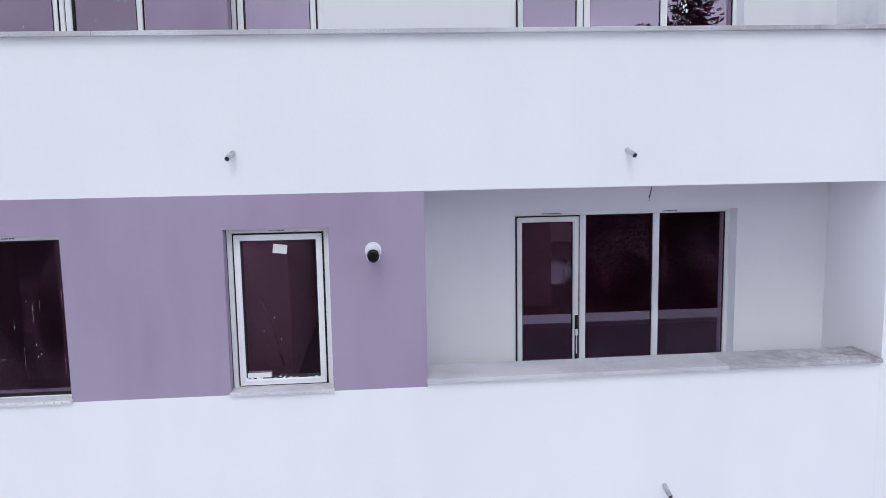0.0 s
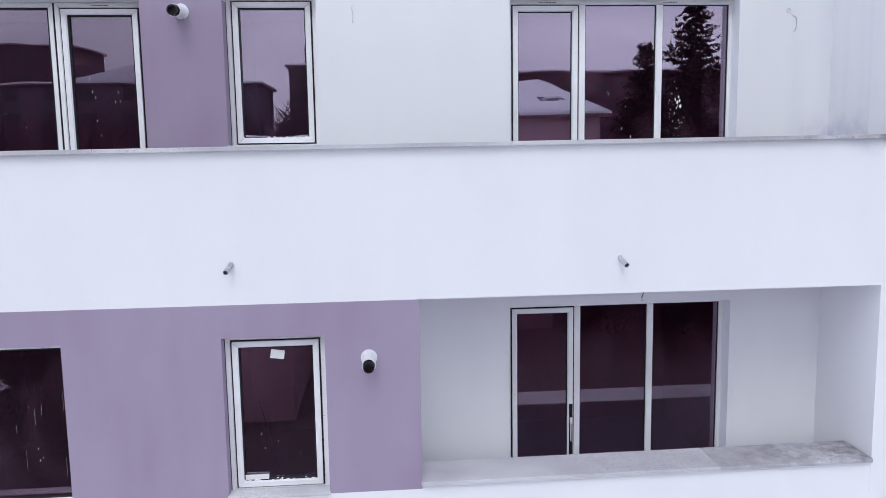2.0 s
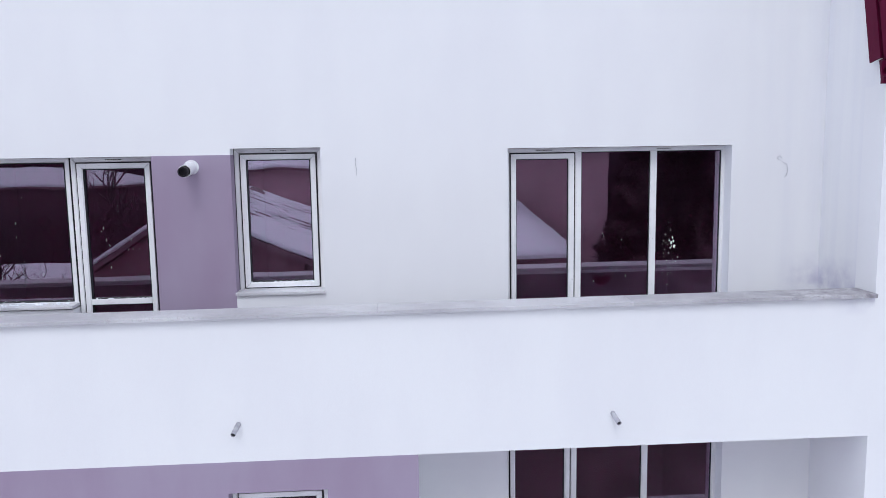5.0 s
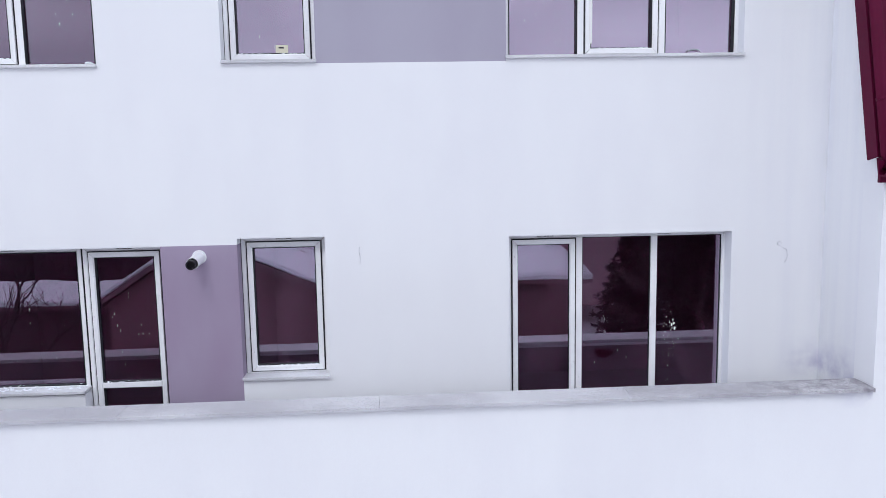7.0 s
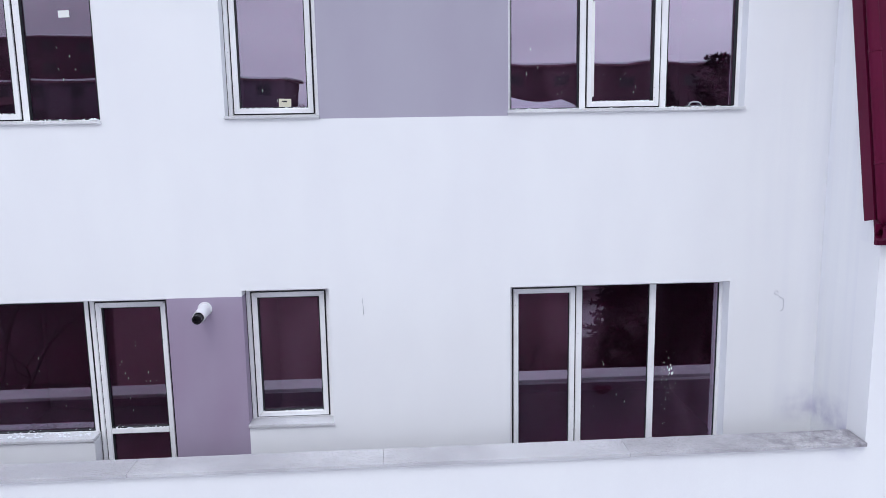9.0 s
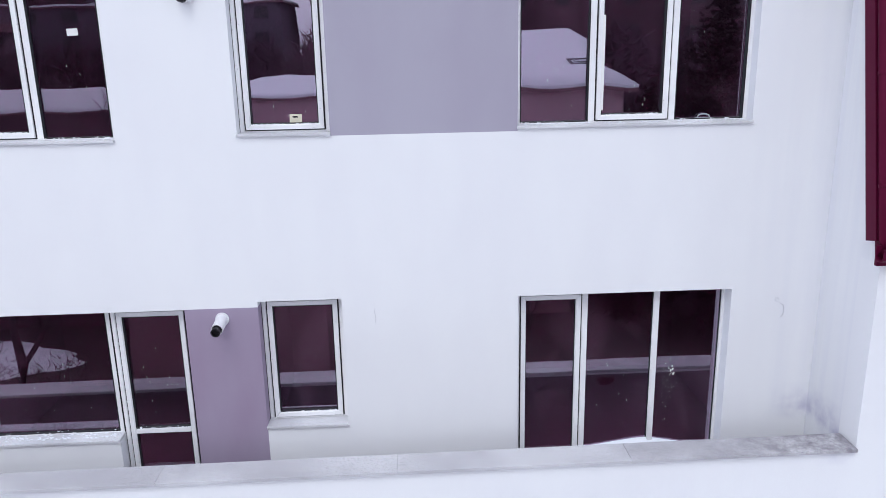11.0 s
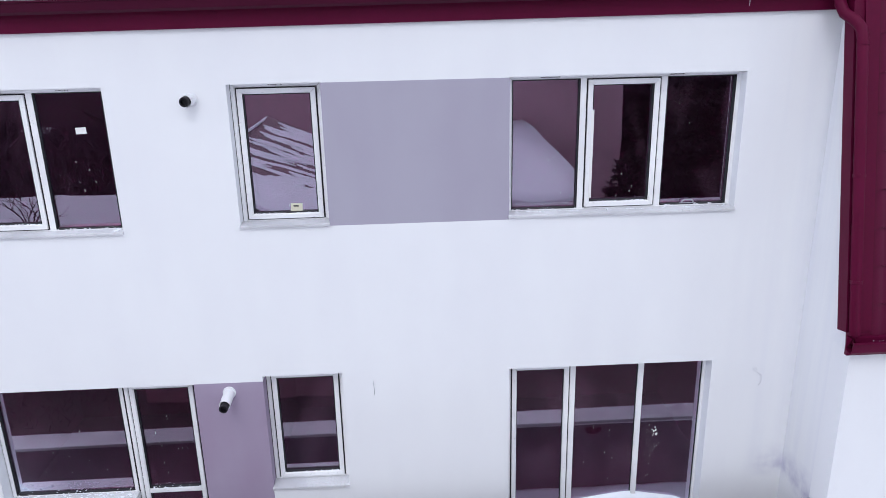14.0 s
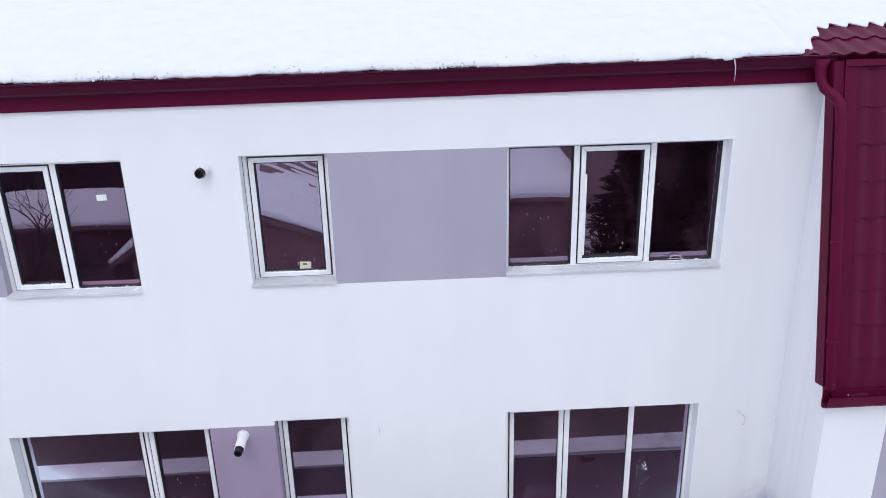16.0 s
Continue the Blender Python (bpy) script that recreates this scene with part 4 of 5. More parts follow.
tagged(obj("ground", bm, SNOW, smooth=True), "snow-covered ground rising away from the building", "ground", kind="structure")


yard = tagged(obj("yard", boxes((-21.0, 14.0, -30.0, -9.6, 0.0, 0.02)), ASPHALT), "wet dark asphalt yard in front of the building", "yard", kind="structure")


def mound(name, cx, cy, rx, ry, h, seed, label):
    """A low bank of shovelled snow with a ragged foot."""
    bm = bmesh.new()
    n, m = 40, 9
    rows_m = []
    for j in range(m + 1):
        q = j / m
        line = []
        for i in range(n):
            a = 2 * math.pi * i / n
            edge = 1 + 0.25 * noise.noise((math.cos(a) * 2 + seed, math.sin(a) * 2, 0)) + 0.1 * noise.noise((math.cos(a) * 6, math.sin(a) * 6, seed))
            x, y = cx + rx * q * edge * math.cos(a), cy + ry * q * edge * math.sin(a)
            line.append(bm.verts.new((x, y, 0.015 + h * (1 - q * q) * (1 + 0.3 * noise.noise((x * 0.9, y * 0.9, seed))) + 0.008)))
        rows_m.append(line)
    for ra, rb in zip(rows_m, rows_m[1:]):
        for i in range(n):
            bm.faces.new((ra[i], ra[(i + 1) % n], rb[(i + 1) % n], rb[i]))
    bmesh.ops.remove_doubles(bm, verts=bm.verts, dist=0.001)
    return tagged(obj(name, bm, SNOW, smooth=True), label, "snow bank")


mound("snow_bank", -17.5, -19.0, 5.0, 2.0, 0.6, 3, "shovelled snow bank at the edge of the yard")


def house(name, label, x0, x1, y0, y1, z0, ze, zr, hips, wall_mat, wins=(), along="x", snow=0.16, over=0.45, category="house", cover=None):
    """Walls, a hipped or gabled snow roof with thickness, and windows set into the side that faces the building (y1)."""
    th = thing(name, label, category)
    bm = bmesh.new()
    box(bm, x0, x1, y0, y1, z0, ze)
    part("wall", bm, wall_mat, th)
    ox0, ox1, oy0, oy1 = x0 - over, x1 + over, y0 - over, y1 + over
    if along == "x":
        ym = (oy0 + oy1) / 2
        ra, rb = (ox0 + hips[0], ym), (ox1 - hips[1], ym)
    else:
        xm = (ox0 + ox1) / 2
        ra, rb = (xm, oy0 + hips[0]), (xm, oy1 - hips[1])

    def shell(lift, low):
        bm = bmesh.new()
        c = [bm.verts.new((x, y, ze - low)) for x, y in ((ox0, oy0), (ox1, oy0), (ox1, oy1), (ox0, oy1))]
        d = [bm.verts.new((x, y, ze + lift)) for x, y in ((ox0, oy0), (ox1, oy0), (ox1, oy1), (ox0, oy1))]
        a, b = bm.verts.new((*ra, zr + lift)), bm.verts.new((*rb, zr + lift))
        bm.faces.new(c)
        for i in range(4):
            j = (i + 1) % 4
            bm.faces.new((c[i], c[j], d[j], d[i]))
        if along == "x":
            bm.faces.new((d[0], d[1], b, a)), bm.faces.new((d[2], d[3], a, b)), bm.faces.new((d[1], d[2], b)), bm.faces.new((d[3], d[0], a))
        else:
            bm.faces.new((d[1], d[2], b, a)), bm.faces.new((d[3], d[0], a, b)), bm.faces.new((d[0], d[1], a)), bm.faces.new((d[2], d[3], b))
        return bm
    part("roof", shell(0.0, 0.16), DUN, th, "dark boarded roof edge")
    bm = shell(snow, -0.012)
    bmesh.ops.subdivide_edges(bm, edges=list(bm.edges), cuts=5, use_grid_fill=True)
    for v in bm.verts:
        if v.co.z > ze + 0.05:
            v.co.z += 0.10 * noise.noise(v.co * 0.8) + 0.05 * noise.noise(v.co * 2.3)
    part("roof_snow", bm, cover or SNOW, th, "white snow on the roof", smooth=True)
    if along == "y" and not hips[1]:
        for yg in (oy0 + 0.2, oy1 + 0.03):
            m = bmesh.new()
            lo = [m.verts.new((x, y, z)) for y in (yg - 0.1, yg) for x, z in ((ox0 + 0.1, ze - 0.1), (ox1 - 0.1, ze - 0.1), (xm, zr - 0.1))]
            m.faces.new(lo[:3]), m.faces.new(lo[:2:-1])
            for i in range(3):
                m.faces.new((lo[i], lo[(i + 1) % 3], lo[3 + (i + 1) % 3], lo[3 + i]))
            part("gable", m, wall_mat, th)
    for wx, wz, ww, wh in wins:
        m = bmesh.new()
        ring(m, wx - ww / 2, wx + ww / 2, wz, wz + wh, 0.09, -0.05, 0.05)
        for v in m.verts:
            v.co.y = y1 + 0.06 - v.co.y
        w = part("window", m, FRAME, th)
        m = boxes((wx - ww / 2 + 0.08, wx + ww / 2 - 0.08, y1 + 0.004, y1 + 0.03, wz + 0.08, wz + wh - 0.08))
        part("window_glass", m, DARKWIN, w)
    return th


big = house("house", "taupe house with a hipped snow roof and a skylight", -3.0, 10.3, -52.0, -30.0, 1.5, 8.7, 11.2, (6, 1.2), TAUPE,
            [])
m = bmesh.new()
ring(m, 8.0, 9.1, 0.0, 1.1, 0.12, -0.12, 0.1)
box(m, 8.1, 9.0, 0.12, 0.16, 0.1, 1.0)
for v in m.verts:
    v.co = Vector((v.co.x, -33.0 - v.co.z * 0.95, 9.5 + v.co.z * 0.24 - v.co.y))
sky_hatch = part("skylight", m, DARKWIN, big, "dark roof skylight standing ajar")
part("snow_cap", boxes((8.2, 8.95, -33.85, -33.2, 9.75, 9.81), bevel=0.02), SNOW, sky_hatch)
m = bmesh.new()
box(m, 1.6, 2.3, -41.2, -40.5, 10.9, 12.4, bevel=0.03)
part("chimney", m, BRICK, big)

low = thing("low_house", "low annexe under a single snow-laden roof slope", "house")
part("wall", boxes((-2.0, 6.1, -29.95, -22.0, 0.0, 4.25)), DUN, low)
for name, lift, mat, under in (("roof", 0.0, DUN, 0.14), ("roof_snow", 0.17, SNOW, -0.012)):
    bm = bmesh.new()
    top = [(-2.4, -29.95, 5.95), (5.7, -29.95, 5.95), (6.9, -21.6, 4.25), (-2.4, -21.6, 4.25)]
    lo = [bm.verts.new((x, y, z - under)) for x, y, z in top]
    hi = [bm.verts.new((x, y, z + lift)) for x, y, z in top]
    bm.faces.new(lo), bm.faces.new(hi[::-1])
    for i in range(4):
        bm.faces.new((lo[i], lo[(i + 1) % 4], hi[(i + 1) % 4], hi[i]))
    if lift:
        bmesh.ops.subdivide_edges(bm, edges=list(bm.edges), cuts=7, use_grid_fill=True)
        for v in bm.verts:
            v.co.z += 0.12 * noise.noise(v.co * 0.6) + 0.05 * noise.noise(v.co * 1.7)
    part(name, bm, mat, low, "white snow on the roof" if lift else "", smooth=bool(lift))

# the near gabled house: a steep slope on one side, a long shallow one on the other
gab = thing("gabled_house", "dun gabled house with snow slipping off its long roof slope", "house")
RIDGE, EAVE_L, EAVE_R, Y_FRONT, Y_BACK = (-6.4, 7.05), (-9.4, 4.98), (-2.4, 5.33), -14.2, -27.0


def prism(profile, ya, yb):
    bm = bmesh.new()
    fa, fb = ([bm.verts.new((x, y, z)) for x, z in profile] for y in (ya, yb))
    bm.faces.new(fa), bm.faces.new(fb[::-1])
    for i in range(len(profile)):
        j = (i + 1) % len(profile)
        bm.faces.new((fa[i], fa[j], fb[j], fb[i]))
    return bm


part("wall", prism([(-8.8, 0.0), (-3.0, 0.0), (-3.0, 5.4), (-6.4, 6.88), (-8.8, 5.2)], -14.5, -26.6), DUN, gab)
for name, eave in (("roof_slope", EAVE_L), ("roof_slope", EAVE_R)):
    ex, ez = eave
    part(name, prism([(ex, ez), RIDGE, (RIDGE[0], RIDGE[1] - 0.16), (ex, ez - 0.16)], Y_FRONT, Y_BACK), ROOFTIN, gab, "brown sheet-metal roof slope")


def snow_patch(corner_a, corner_b, y_from, y_to, seed, thick=0.13, ragged=0.5):
    """A snow sheet on a slope between two profile points, its far edge torn into tongues."""
    bm = bmesh.new()
    n, m = 24, 16
    grid = []
    for i in range(n + 1):
        q = i / n
        x, z = (corner_a[k] + (corner_b[k] - corner_a[k]) * q for k in (0, 1))
        tongue = ragged * (noise.noise((q * 5.0, seed, 0)) + 0.6 * noise.noise((q * 13.0, seed, 4)))
        grid.append([bm.verts.new((x, y_from + (y_to + tongue - y_from) * j / m, z + 0.006 + thick * min(1, 4 * (1 - j / m) + 0.05) * (1 + 0.25 * noise.noise((x, j * 0.4, seed))))) for j in range(m + 1)])
    for ra, rb in zip(grid, grid[1:]):
        for j in range(m):
            bm.faces.new((ra[j], rb[j], rb[j + 1], ra[j + 1]))
    return bm


solid(part("roof_snow", snow_patch(RIDGE, EAVE_L, Y_FRONT - 0.02, Y_BACK, 1), SNOW, gab, "white snow on the roof", smooth=True), 0.1)
solid(part("roof_snow", snow_patch(RIDGE, EAVE_R, Y_FRONT - 0.02, -18.6, 2, ragged=1.6), SNOW, gab, "white snow on the roof", smooth=True), 0.1)
rnd = random.Random(8)
bm = bmesh.new()
for k in range(44):
    yc, wide = rnd.uniform(-26.6, -18.6), rnd.uniform(0.05, 0.36)
    qa = rnd.uniform(0.0, 0.5)
    qb = min(1.0, qa + rnd.uniform(0.25, 0.6))
    lines = []
    for i in range(13):
        q = qa + (qb - qa) * i / 12
        x, z = (RIDGE[k2] + (EAVE_R[k2] - RIDGE[k2]) * q for k2 in (0, 1))
        w = wide * math.sin(math.pi * (0.02 + 0.96 * (i / 12) ** 0.7)) ** 1.3 * (1 + 0.7 * noise.noise((i * 0.8, k, 3)))
        yy = yc + 0.25 * noise.noise((q * 3, k, 0))
        lines.append([bm.verts.new((x, yy - w, z + 0.008)), bm.verts.new((x, yy, z + 0.07)), bm.verts.new((x, yy + w, z + 0.008))])
    for la, lb in zip(lines, lines[1:]):
        for i in (0, 1):
            bm.faces.new((la[i], lb[i], lb[i + 1], la[i + 1]))
part("snow_streaks", bm, SNOW, gab, "streaks of slipping snow", smooth=True)
house("far_house", "far low house with a snow roof behind the woods", -46.0, -22.5, -68.0, -57.0, 1.5, 6.0, 7.3, (5, 5), BRICK, [])
house("middle_house", "broad house with a shallow snow roof", -13.5, -3.4, -60.0, -48.0, 2.0, 7.3, 8.3, (3, 3), TAUPE, [])
house("long_house", "wide low house with a snow roof among bare trees", -27.0, -10.4, -26.6, -22.4, 0.0, 3.68, 3.95, (2, 2), BRICK, [(-24 + 3 * k, 1.4, 1.0, 1.1) for k in range(3)])


def block(name, label, x0, x1, y0, y1, z0, z1, cols, rows, mat, balconies=()):
    """A panel block of flats: storeys of windows, a parapet with snow, balcony bands."""
    th = thing(name, label, "apartment building")
    bm = bmesh.new()
    box(bm, x0, x1, y0, y1, z0, z1)
    part("wall", bm, mat, th)
    part("roof", boxes((x0 - 0.4, x1 + 0.4, y0 - 0.4, y1 + 0.4, z1, z1 + 0.2)), DUN, th)
    part("roof_snow", boxes((x0 - 0.35, x1 + 0.35, y0 - 0.35, y1 + 0.35, z1 + 0.202, z1 + 0.42), bevel=0.05), SNOW, th, "snow on the flat roof")
    for r in range(rows):
        z = z0 + (z1 - z0) * (r + 0.35) / rows
        for c in range(cols):
            x = x0 + (x1 - x0) * (c + 0.5) / cols
            m = boxes((x - 0.75, x + 0.75, y1 - 0.02, y1 + 0.04, z, z + 1.3))
            part("window", m, DARKWIN, th)
        for bx0, bx1 in balconies:
            m = boxes((bx0, bx1, y1 + 0.05, y1 + 1.2, z - 0.75, z + 0.15), bevel=0.03)
            part("balcony", m, PANEL if r % 2 else DUN, th)
    return th


block("apartment_block", "grey panel apartment block with balcony bands", -66.0, -14.1, -98.0, -86.0, 2.0, 15.0, 12, 5, PANEL, ((-28.6, -24.5), (-48.0, -43.5)))
hip = bpy.data.objects["apartment_block"]
part("hipped_roof", prism([(-35.5, 15.43), (-20.0, 15.43), (-23.0, 17.6), (-29.0, 17.2)], -97.0, -85.6), SNOW, hip, "snow on the hipped roof")
block("tower_block", "tall dark apartment tower with a column of balconies", -66.0, -41.0, -114.0, -102.0, 2.0, 21.6, 6, 7, BRICK, ((-41.4, -38.8),))
tower = block("tower_block", "dark brick tower block with a boiler chimney", -11.6, -3.0, -106.0, -92.0, 2.0, 17.6, 4, 6, BRICK)
m = bmesh.new()
tube(m, [(-9.6, -94, 17.9), (-9.6, -94, 20.2)], 0.4, 12)
part("chimney", m, BRICK, tower)
block("brick_block", "long dark brick building with a snowy roof edge", 4.0, 44.0, -104.0, -92.0, 2.0, 16.6, 9, 4, BRICK)


def spruce(at, height, radius, seed):
    """A spruce: tapered trunk, drooping whorled boughs, each with many needle sprays."""
    rnd = random.Random(seed)
    th = thing("spruce_tree", "dark green spruce with drooping boughs and traces of snow", "tree", "spruces", at=at)
    bm = bmesh.new()
    tube(bm, [(0, 0, -0.3), (0, 0, height * 0.5), (0, 0, height)], [height * 0.018, height * 0.011, 0.01], 10)
    part("trunk", bm, BARK, th)
    verts, faces, tones = [], [], []

    def spray(p, d, ln, w):
        side = d.cross(Vector((0, 0, 1)))
        if side.length < 0.01:
            side = Vector((1, 0, 0))
        side.normalize()
        n = len(verts)
        a, b = p + d * ln * 0.55 + side * w, p + d * ln * 0.55 - side * w
        verts.extend([p, a + Vector((0, 0, -0.05)), p + d * ln, b + Vector((0, 0, -0.05))])
        faces.append((n, n + 1, n + 2, n + 3))
    z = height * 0.06
    limbs = bmesh.new()
    while z < height * 0.985:
        f = 1 - z / height
        reach = radius * (f ** 0.8) * rnd.uniform(0.75, 1.1) + 0.12
        for k in range(10):
            a = rnd.random() * 2 * math.pi
            r = reach * rnd.uniform(0.6, 1.05)
            droop = 0.42 * f - 0.22
            base = Vector((0, 0, z + rnd.uniform(-0.15, 0.15)))
            out = Vector((math.cos(a), math.sin(a), 0))
            steps = max(3, int(r / 0.16))
            for s in range(1, steps + 1):
                q = s / steps
                p = base + out * r * q + Vector((0, 0, -droop * r * q * q + 0.12 * r * q * (1 - f)))
                tw = out * 0.8 + Vector((rnd.uniform(-1, 1), rnd.uniform(-1, 1), rnd.uniform(-0.5, 0.9 - 0.7 * f)))
                tw.normalize()
                for _ in range(8):
                    t2 = (tw + Vector((rnd.uniform(-0.9, 0.9), rnd.uniform(-0.9, 0.9), rnd.uniform(-0.5, 0.2)))).normalized()
                    spray(p, t2, rnd.uniform(0.18, 0.42) * (0.65 + 0.45 * f), rnd.uniform(0.022, 0.055))
            if r > 0.5:
                tube(limbs, [base, base + out * r * 0.5 + Vector((0, 0, -droop * r * 0.25)), base + out * r * 0.95 + Vector((0, 0, -droop * r * 0.9))], [0.035, 0.02, 0.006], 4, False)
        z += height * 0.017
    part("boughs", limbs, BARK, th)
    me = bpy.data.meshes.new("crown")
    me.from_pydata([tuple(v) for v in verts], [], faces)
    me.materials.append(NEEDLE)
    ob = new("crown", me)
    ob.parent = th
    return th


for at, h, r, s in (((10.8, -20.0, 0.4), 11.9, 3.7, 1), ((12.5, -21.0, 0.0), 7.2, 2.6, 9), ((11.9, -23.5, 0.0), 8.4, 2.4, 2), ((8.7, -22.6, 0.0), 6.0, 2.1, 8), ((14.0, -17.0, 0.0), 9.5, 3.2, 3), ((12.8, -31.0, 2.4), 9.8, 2.8, 4), ((18.5, -21.0, 1.0), 11.5, 3.4, 6)):
    spruce(at, h, r, s)


def thicket(name, x0, x1, y, z0, h, n, seed, label, size=1.0):
    """A far dark belt of winter scrub and trees: one mass of thin stems and twigs."""
    rnd = random.Random(seed)
    verts, faces = [], []
    for k in range(n):
        x, yy = rnd.uniform(x0, x1), y + rnd.uniform(-2.5, 2.5)
        top = h * (0.72 + 0.28 * noise.noise((x * 0.35, seed, 0)) + rnd.uniform(-0.12, 0.12))
        z = z0 + top * rnd.random() ** 0.8
        d = Vector((rnd.uniform(-0.7, 0.7), rnd.uniform(-0.4, 0.4), rnd.uniform(0.2, 1))).normalized()
        side = Vector((d.z, 0, -d.x)).normalized() * rnd.uniform(0.03, 0.09) * size
        p, ln = Vector((x, yy, z)), rnd.uniform(0.5, 1.5) * size
        i = len(verts)
        verts.extend([p - side, p + side, p + d * ln + side * 0.2, p + d * ln - side * 0.2])
        faces.append((i, i + 1, i + 2, i + 3))
    me = bpy.data.meshes.new(name)
    me.from_pydata([tuple(v) for v in verts], [], faces)
    me.materials.append(WINTERWOOD)
    return tagged(new(name, me), label, "trees", kind="stuff")


thicket("far_woods", -50.0, -11.5, -38.0, 0.3, 5.6, 34000, 3, "dark belt of bare winter trees behind the houses")
thicket("far_woods", -75.0, 60.0, -80.0, 1.5, 10.5, 60000, 7, "far belt of bare winter woods before the blocks", 1.4)
thicket("scrub", -17.5, -9.8, -15.2, 0.0, 1.2, 1500, 9, "low bare scrub standing in old snow", 0.22)
thicket("far_woods", 10.5, 40.0, -36.0, 0.5, 9.0, 26000, 4, "dark belt of winter trees behind the spruces")


def bare_tree(at, height, seed, label="bare winter fruit tree with fine dark twigs"):
    rnd = random.Random(seed)
    th = thing("bare_tree", label, "tree", "bare trees", at=at)
    trunk, twigs = bmesh.new(), bmesh.new()

    def grow(p, d, ln, r, depth):
        q = p + d * ln * 0.5 + Vector((rnd.uniform(-1, 1), rnd.uniform(-1, 1), rnd.uniform(-0.3, 0.6))) * ln * 0.08
        e = p + d * ln
        tube(trunk if depth < 2 else twigs, [p, q, e], [r, r * 0.85, r * 0.68], 6 if depth < 3 else 4, False)
        if depth >= 5:
            return
        for k in range(3 if depth < 4 else 2):
            nd = (d + Vector((rnd.uniform(-1, 1), rnd.uniform(-1, 1), rnd.uniform(-0.25, 0.7))) * 0.85).normalized()
            grow(e if k else q, nd, ln * rnd.uniform(0.6, 0.82), r * 0.55, depth + 1)
    grow(Vector((0, 0, -0.2)), Vector((0, 0, 1)), height * 0.32, height * 0.022, 0)
    part("trunk", trunk, BARK, th)
    part("crown", twigs, BARK, th)
    return th


for k, (x, y, h) in enumerate(((-13.0, -16.0, 7.8), (-16.5, -18.0, 8.2), (-14.6, -14.0, 4.5), (4.2, -20.2, 2.6), (6.4, -20.4, 2.4), (-17.0, -40.0, 9.0), (-9.0, -64.0, 9.5))):
    bare_tree((x, y, terrain(x, y)), h, 20 + k)

# ---- small things on panes, sills and the balcony ----
def on_pane(name, label, category, x, z, w, h, turn, glass_y, mat, thick=0.002):
    bm = bmesh.new()
    box(bm, -w / 2, w / 2, -thick, 0, -h / 2, h / 2)
    ob = tagged(obj(name, bm, mat), label, category)
    ob.matrix_world = pose(x, glass_y + 0.0375, z, 0, turn, 0)
    return ob


on_pane("sticker", "white paper sticker on the dark window pane", "sticker", -1.488, 5.45, 0.115, 0.075, 8, P + REC_AS, PAPER)
on_pane("sticker", "white paper sticker on the dark window pane", "sticker", -3.411, 11.105, 0.098, 0.062, -2, REC_CW, PAPER)
label = on_pane("sticker", "pale yellow paper label at the foot of the pane", "sticker", -1.474, 10.285, 0.115, 0.08, 2, REC_CS, YELLOWPAPER)
bm = bmesh.new()
box(bm, -0.03, 0.02, -0.004, -0.0022, 0.008, 0.022)
part("print_bar", bm, WIREDARK, label, "dark bar of unreadable print")


def splatter(name, x, z, glass_y, spots, label):
    """Dried plaster splashes: flat drops on the glass."""
    bm = bmesh.new()
    for dx, dz, rx, rz in spots:
        m = Matrix.Translation((x + dx, glass_y + 0.0375, z + dz)) @ Matrix.Diagonal((rx, 0.0012, rz, 1))
        bmesh.ops.create_icosphere(bm, subdivisions=1, radius=1.0, matrix=m)
    return tagged(obj(name, bm, PAPER), label, "plaster splash", kind="stuff")


rnd = random.Random(11)
cluster = [(0.0, 0.0, 0.011, 0.018), (0.022, 0.012, 0.010, 0.016), (-0.02, 0.02, 0.007, 0.009), (0.03, -0.04, 0.012, 0.02), (0.012, 0.05, 0.006, 0.012)]
cluster += [(rnd.gauss(-0.03, 0.03), rnd.gauss(-0.14, 0.18), rnd.uniform(0.002, 0.005), rnd.uniform(0.002, 0.008)) for _ in range(45)]
splatter("plaster_splash", 2.285, 7.55, REC_B - 0.005, cluster, "white plaster splashes dried on the glass")
for x, z, glass_y, n, sx, sz in ((-3.02, 7.7, REC_B, 12, 0.2, 0.4), (-4.1, 7.75, REC_B, 12, 0.45, 0.4), (0.97, 10.55, REC_CF + 0.013, 12, 0.22, 0.25), (-3.4, 10.6, REC_CW, 6, 0.18, 0.3), (-3.5, 4.9, P + REC_AS, 4, 0.15, 0.3), (-1.5, 4.8, P + REC_AS, 6, 0.2, 0.3), (1.7, 10.5, REC_CF + 0.013, 6, 0.2, 0.3), (2.4, 10.8, REC_CF + 0.013, 8, 0.2, 0.4), (-1.55, 10.55, REC_CS, 7, 0.2, 0.25), (1.7, 7.3, REC_B - 0.005, 8, 0.2, 0.4)):
    spots = [(rnd.uniform(-sx, sx), rnd.uniform(-sz, sz), rnd.uniform(0.001, 0.0022), rnd.uniform(0.003, 0.018)) for _ in range(n)]
    splatter("plaster_splash", x, z, glass_y, spots, "thin white drips and splashes on the glass")


spots = [(rnd.uniform(-0.32, 0.2), rnd.uniform(-0.45, 0.45), rnd.uniform(0.0004, 0.0009), rnd.uniform(0.03, 0.13)) for _ in range(6)]
splatter("plaster_splash", -3.45, 4.98, P + REC_AS, spots, "long pale drips run down the dark glass")
bm = bmesh.new()
tube(bm, [(-1.66, P + REC_AS + 0.06, 5.05), (-1.50, P + REC_AS + 0.06, 4.45)], 0.009, 8)
tagged(obj("batten", bm, WIREDARK), "thin dark batten leaning inside against the pane", "batten")


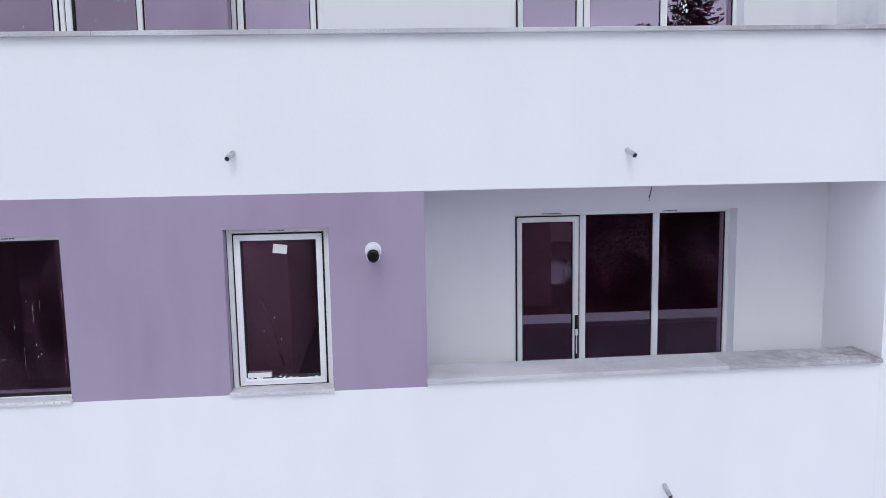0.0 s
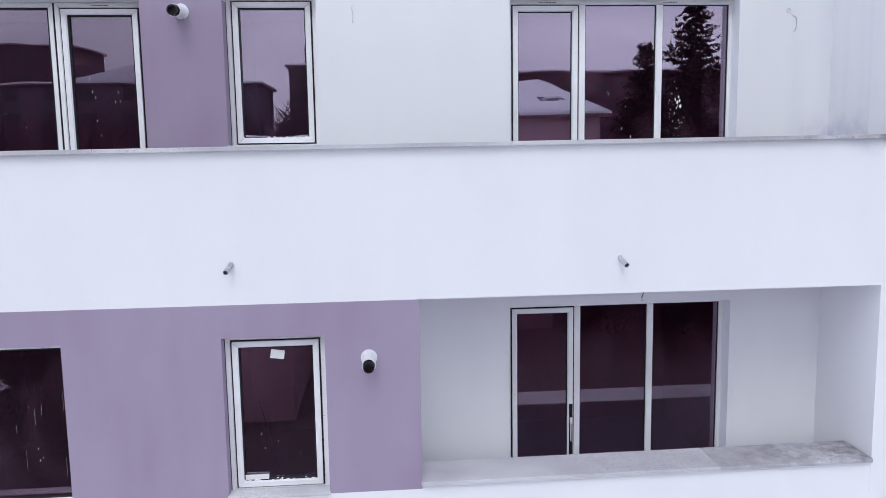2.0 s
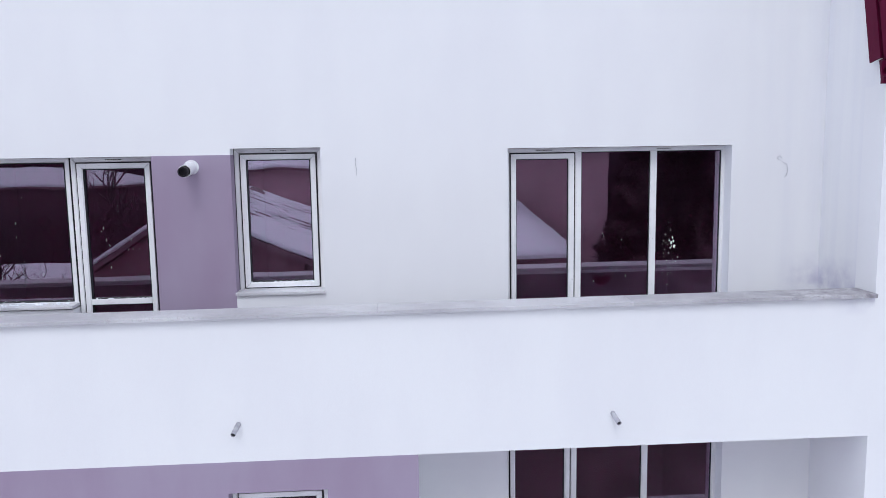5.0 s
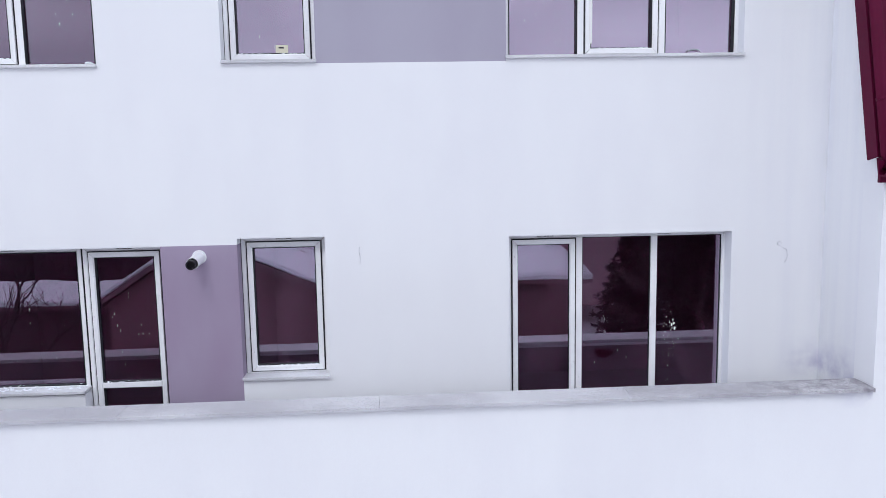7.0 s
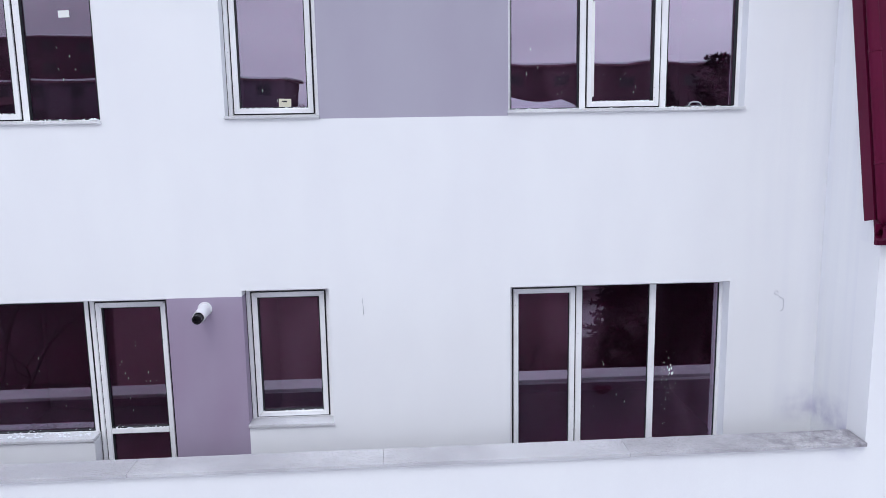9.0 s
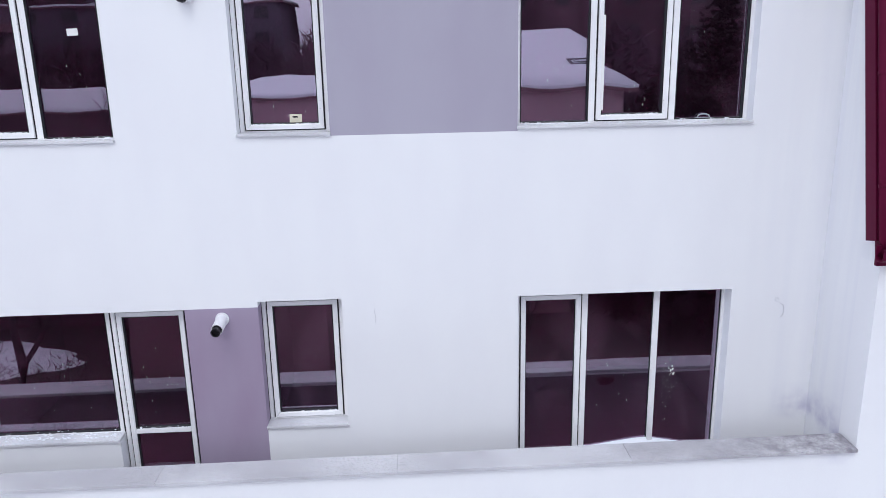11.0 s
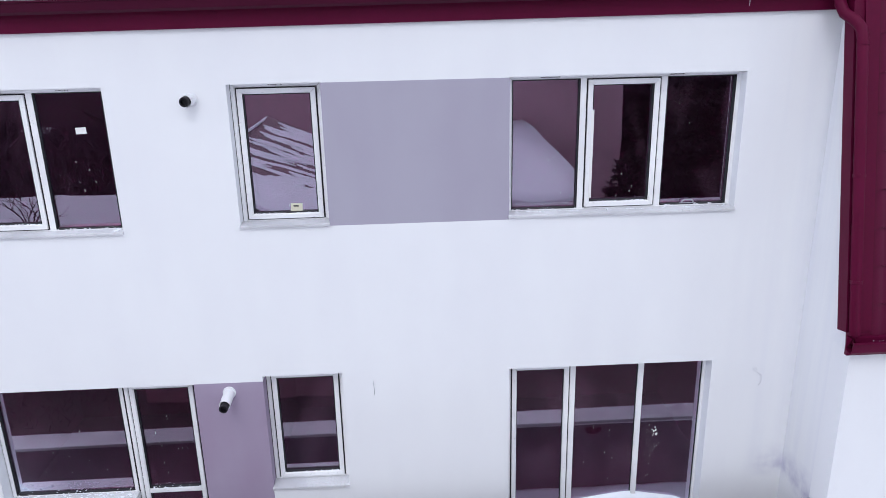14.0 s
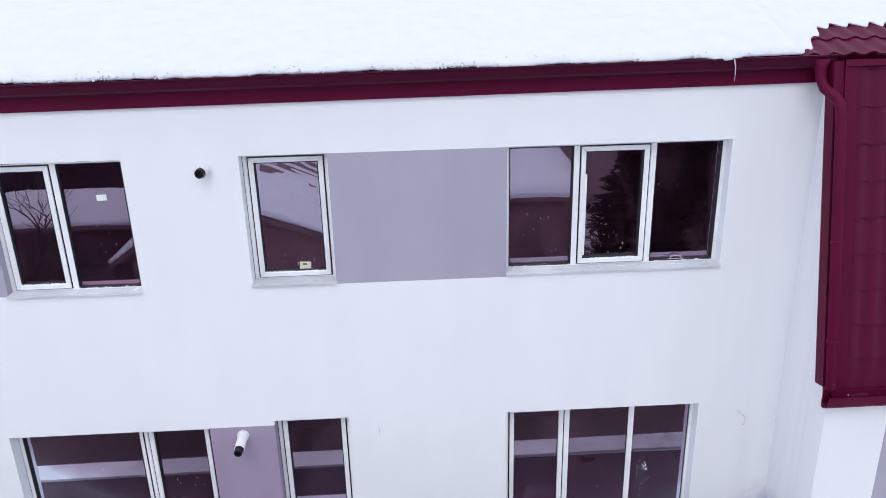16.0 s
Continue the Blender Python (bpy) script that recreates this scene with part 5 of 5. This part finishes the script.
def sill_snow(x0, x1, y0, y1, z, n, seed, big=0.013):
    rnd = random.Random(seed)
    bm = bmesh.new()
    for k in range(n):
        r = rnd.uniform(0.003, big)
        c = (rnd.uniform(x0, x1), rnd.uniform(y0, y1), z + r * 0.3)
        bmesh.ops.create_icosphere(bm, subdivisions=1, radius=r, matrix=Matrix.Translation(c) @ Matrix.Diagonal((rnd.uniform(0.8, 2.2), 1, rnd.uniform(0.5, 0.9), 1)))
    return tagged(obj("sill_snow", bm, SNOW, smooth=True), "crumbs of snow lying along the window sill", "snow", kind="stuff")


for k, (x0, x1, y, z) in enumerate(((0.66, 1.29, REC_CF + 0.012, 10.196), (2.15, 2.80, REC_CF + 0.012, 10.196), (-3.77, -3.17, REC_CW + 0.012, 10.160), (1.43, 2.02, REC_CF + 0.004, 10.257), (-1.89, -1.25, REC_CS + 0.004, 10.241), (-4.33, -3.92, REC_CW + 0.004, 10.221))):
    sill_snow(x0, x1, y - 0.014, y + 0.02, z, 44, 30 + k, 0.009)
for k, (x0, x1, y, z) in enumerate(((-4.75, -3.5, REC_B + 0.014, 7.127), (-1.84, -1.22, REC_B + 0.004, 7.266), (-3.31, -2.77, REC_B + 0.004, 7.143), (0.66, 1.3, 0.06, 10.189), (1.4, 2.8, 0.05, 10.189))):
    sill_snow(x0, x1, y - 0.014, y + 0.02, z, 40, 50 + k, 0.010)
sill_snow(-1.81, -1.18, P + REC_AS - 0.008, P + REC_AS + 0.026, 4.366, 40, 60, 0.014)
sill_snow(-4.75, -3.5, 0.03, 0.14, 7.120, 110, 61, 0.012)
sill_snow(-3.2, -3.13, -0.02, 0.07, 10.153, 12, 62, 0.02)

# drifted snow on the balcony floor, banked against the window door
bm = bmesh.new()
NXB, NYB = 90, 16
rows_b = []
for j in range(NYB + 1):
    y = P + 0.23 + (REC_B + 0.02 - P - 0.23) * j / NYB
    line = []
    for i in range(NXB + 1):
        x = -4.6 + 8.29 * i / NXB
        yy = min(y, -0.004) if not 0.64 < x < 2.78 else y
        f = max(0.0, (y - P - 0.23) / 0.9)
        ridge = 0.578 - (0.15 * max(0.0, 1.98 - x) if x < 2.08 else 0.24 * (x - 2.08))
        bank = ridge * min(1.0, max(0.0, (x - 1.12) / 0.22)) * min(1.0, max(0.0, (3.05 - x) / 0.4))
        h = 0.12 + bank * min(f, 1.0) ** 2.2 + 0.04 * noise.noise((x * 2, y * 3, 0)) * (1.0 - 0.8 * f) + 0.05 * f
        line.append(bm.verts.new((x, yy, FLOOR_B + max(h, 0.02))))
    rows_b.append(line)
for ra, rb in zip(rows_b, rows_b[1:]):
    for i in range(NXB):
        bm.faces.new((ra[i], ra[i + 1], rb[i + 1], rb[i]))
solid(obj("balcony_snow", bm, SNOW, smooth=True), 0.02)
tagged(bpy.data.objects["balcony_snow"], "drifted snow banked against the balcony window door", "snow", kind="stuff")

# a smudge of red primer on the inside of the balcony parapet, seen only in the panes
bm = bmesh.new()
for dx, dz, rx, rz in ((0, 0, 0.085, 0.05), (0.06, 0.02, 0.05, 0.035), (-0.05, 0.03, 0.06, 0.03)):
    bmesh.ops.create_icosphere(bm, subdivisions=2, radius=1.0, matrix=Matrix.Translation((1.83 + dx, P + 0.229, 7.03 + dz)) @ Matrix.Diagonal((rx, 0.003, rz, 1)))
tagged(obj("paint_smudge", bm, REDTILE, smooth=True), "dull red paint smudge inside the balcony parapet", "paint smudge", kind="stuff")

# details on the window frames
bm = boxes((1.412, 1.440, REC_CF - 0.018, REC_CF - 0.011, 10.30, 11.17), bevel=0.002)
tagged(obj("film_strip", bm, PAPER), "white strip of protective film on the window sash", "film strip")
bm = boxes((1.228, 1.262, REC_AF - 0.016, REC_AF - 0.011, 3.9, 4.60), bevel=0.002)
tagged(obj("film_strip", bm, PIPEBLACK), "black bare section of the door stile", "film strip")
dh = thing("door_handle", "white lever handle on the loggia door", "door handle")
part("lever", boxes((1.236, 1.246, REC_AF - 0.045, REC_AF - 0.03, 4.22, 4.42), bevel=0.004), PIPEWHITE, dh)
part("rose", boxes((1.234, 1.258, REC_AF - 0.032, REC_AF - 0.014, 4.40, 4.46), bevel=0.004), PIPEWHITE, dh)
bm = bmesh.new()
box(bm, -1.845, -1.60, P + REC_AS + 0.004, P + REC_AS + 0.030, 4.362, 4.41, bevel=0.005)
for v in bm.verts:
    v.co.z += 0.012 * noise.noise(v.co * 14) if v.co.z > 4.39 else 0.0
tagged(obj("packet", bm, PAPER), "folded white paper packet on the sash's lower rail", "packet")

# lifting handle left on the top-floor sill, inside the pane
bm = bmesh.new()
tube(bm, [(2.37, REC_CF + 0.020, 10.20), (2.385, REC_CF + 0.020, 10.228), (2.41, REC_CF + 0.020, 10.238), (2.46, REC_CF + 0.020, 10.238), (2.485, REC_CF + 0.020, 10.228), (2.50, REC_CF + 0.020, 10.20)], 0.007, 8)
box(bm, 2.35, 2.52, REC_CF + 0.010, REC_CF + 0.030, 10.194, 10.206)
tagged(obj("lifting_handle", bm, SPOUT), "grey plastic glazing handle at the foot of the pane", "handle")
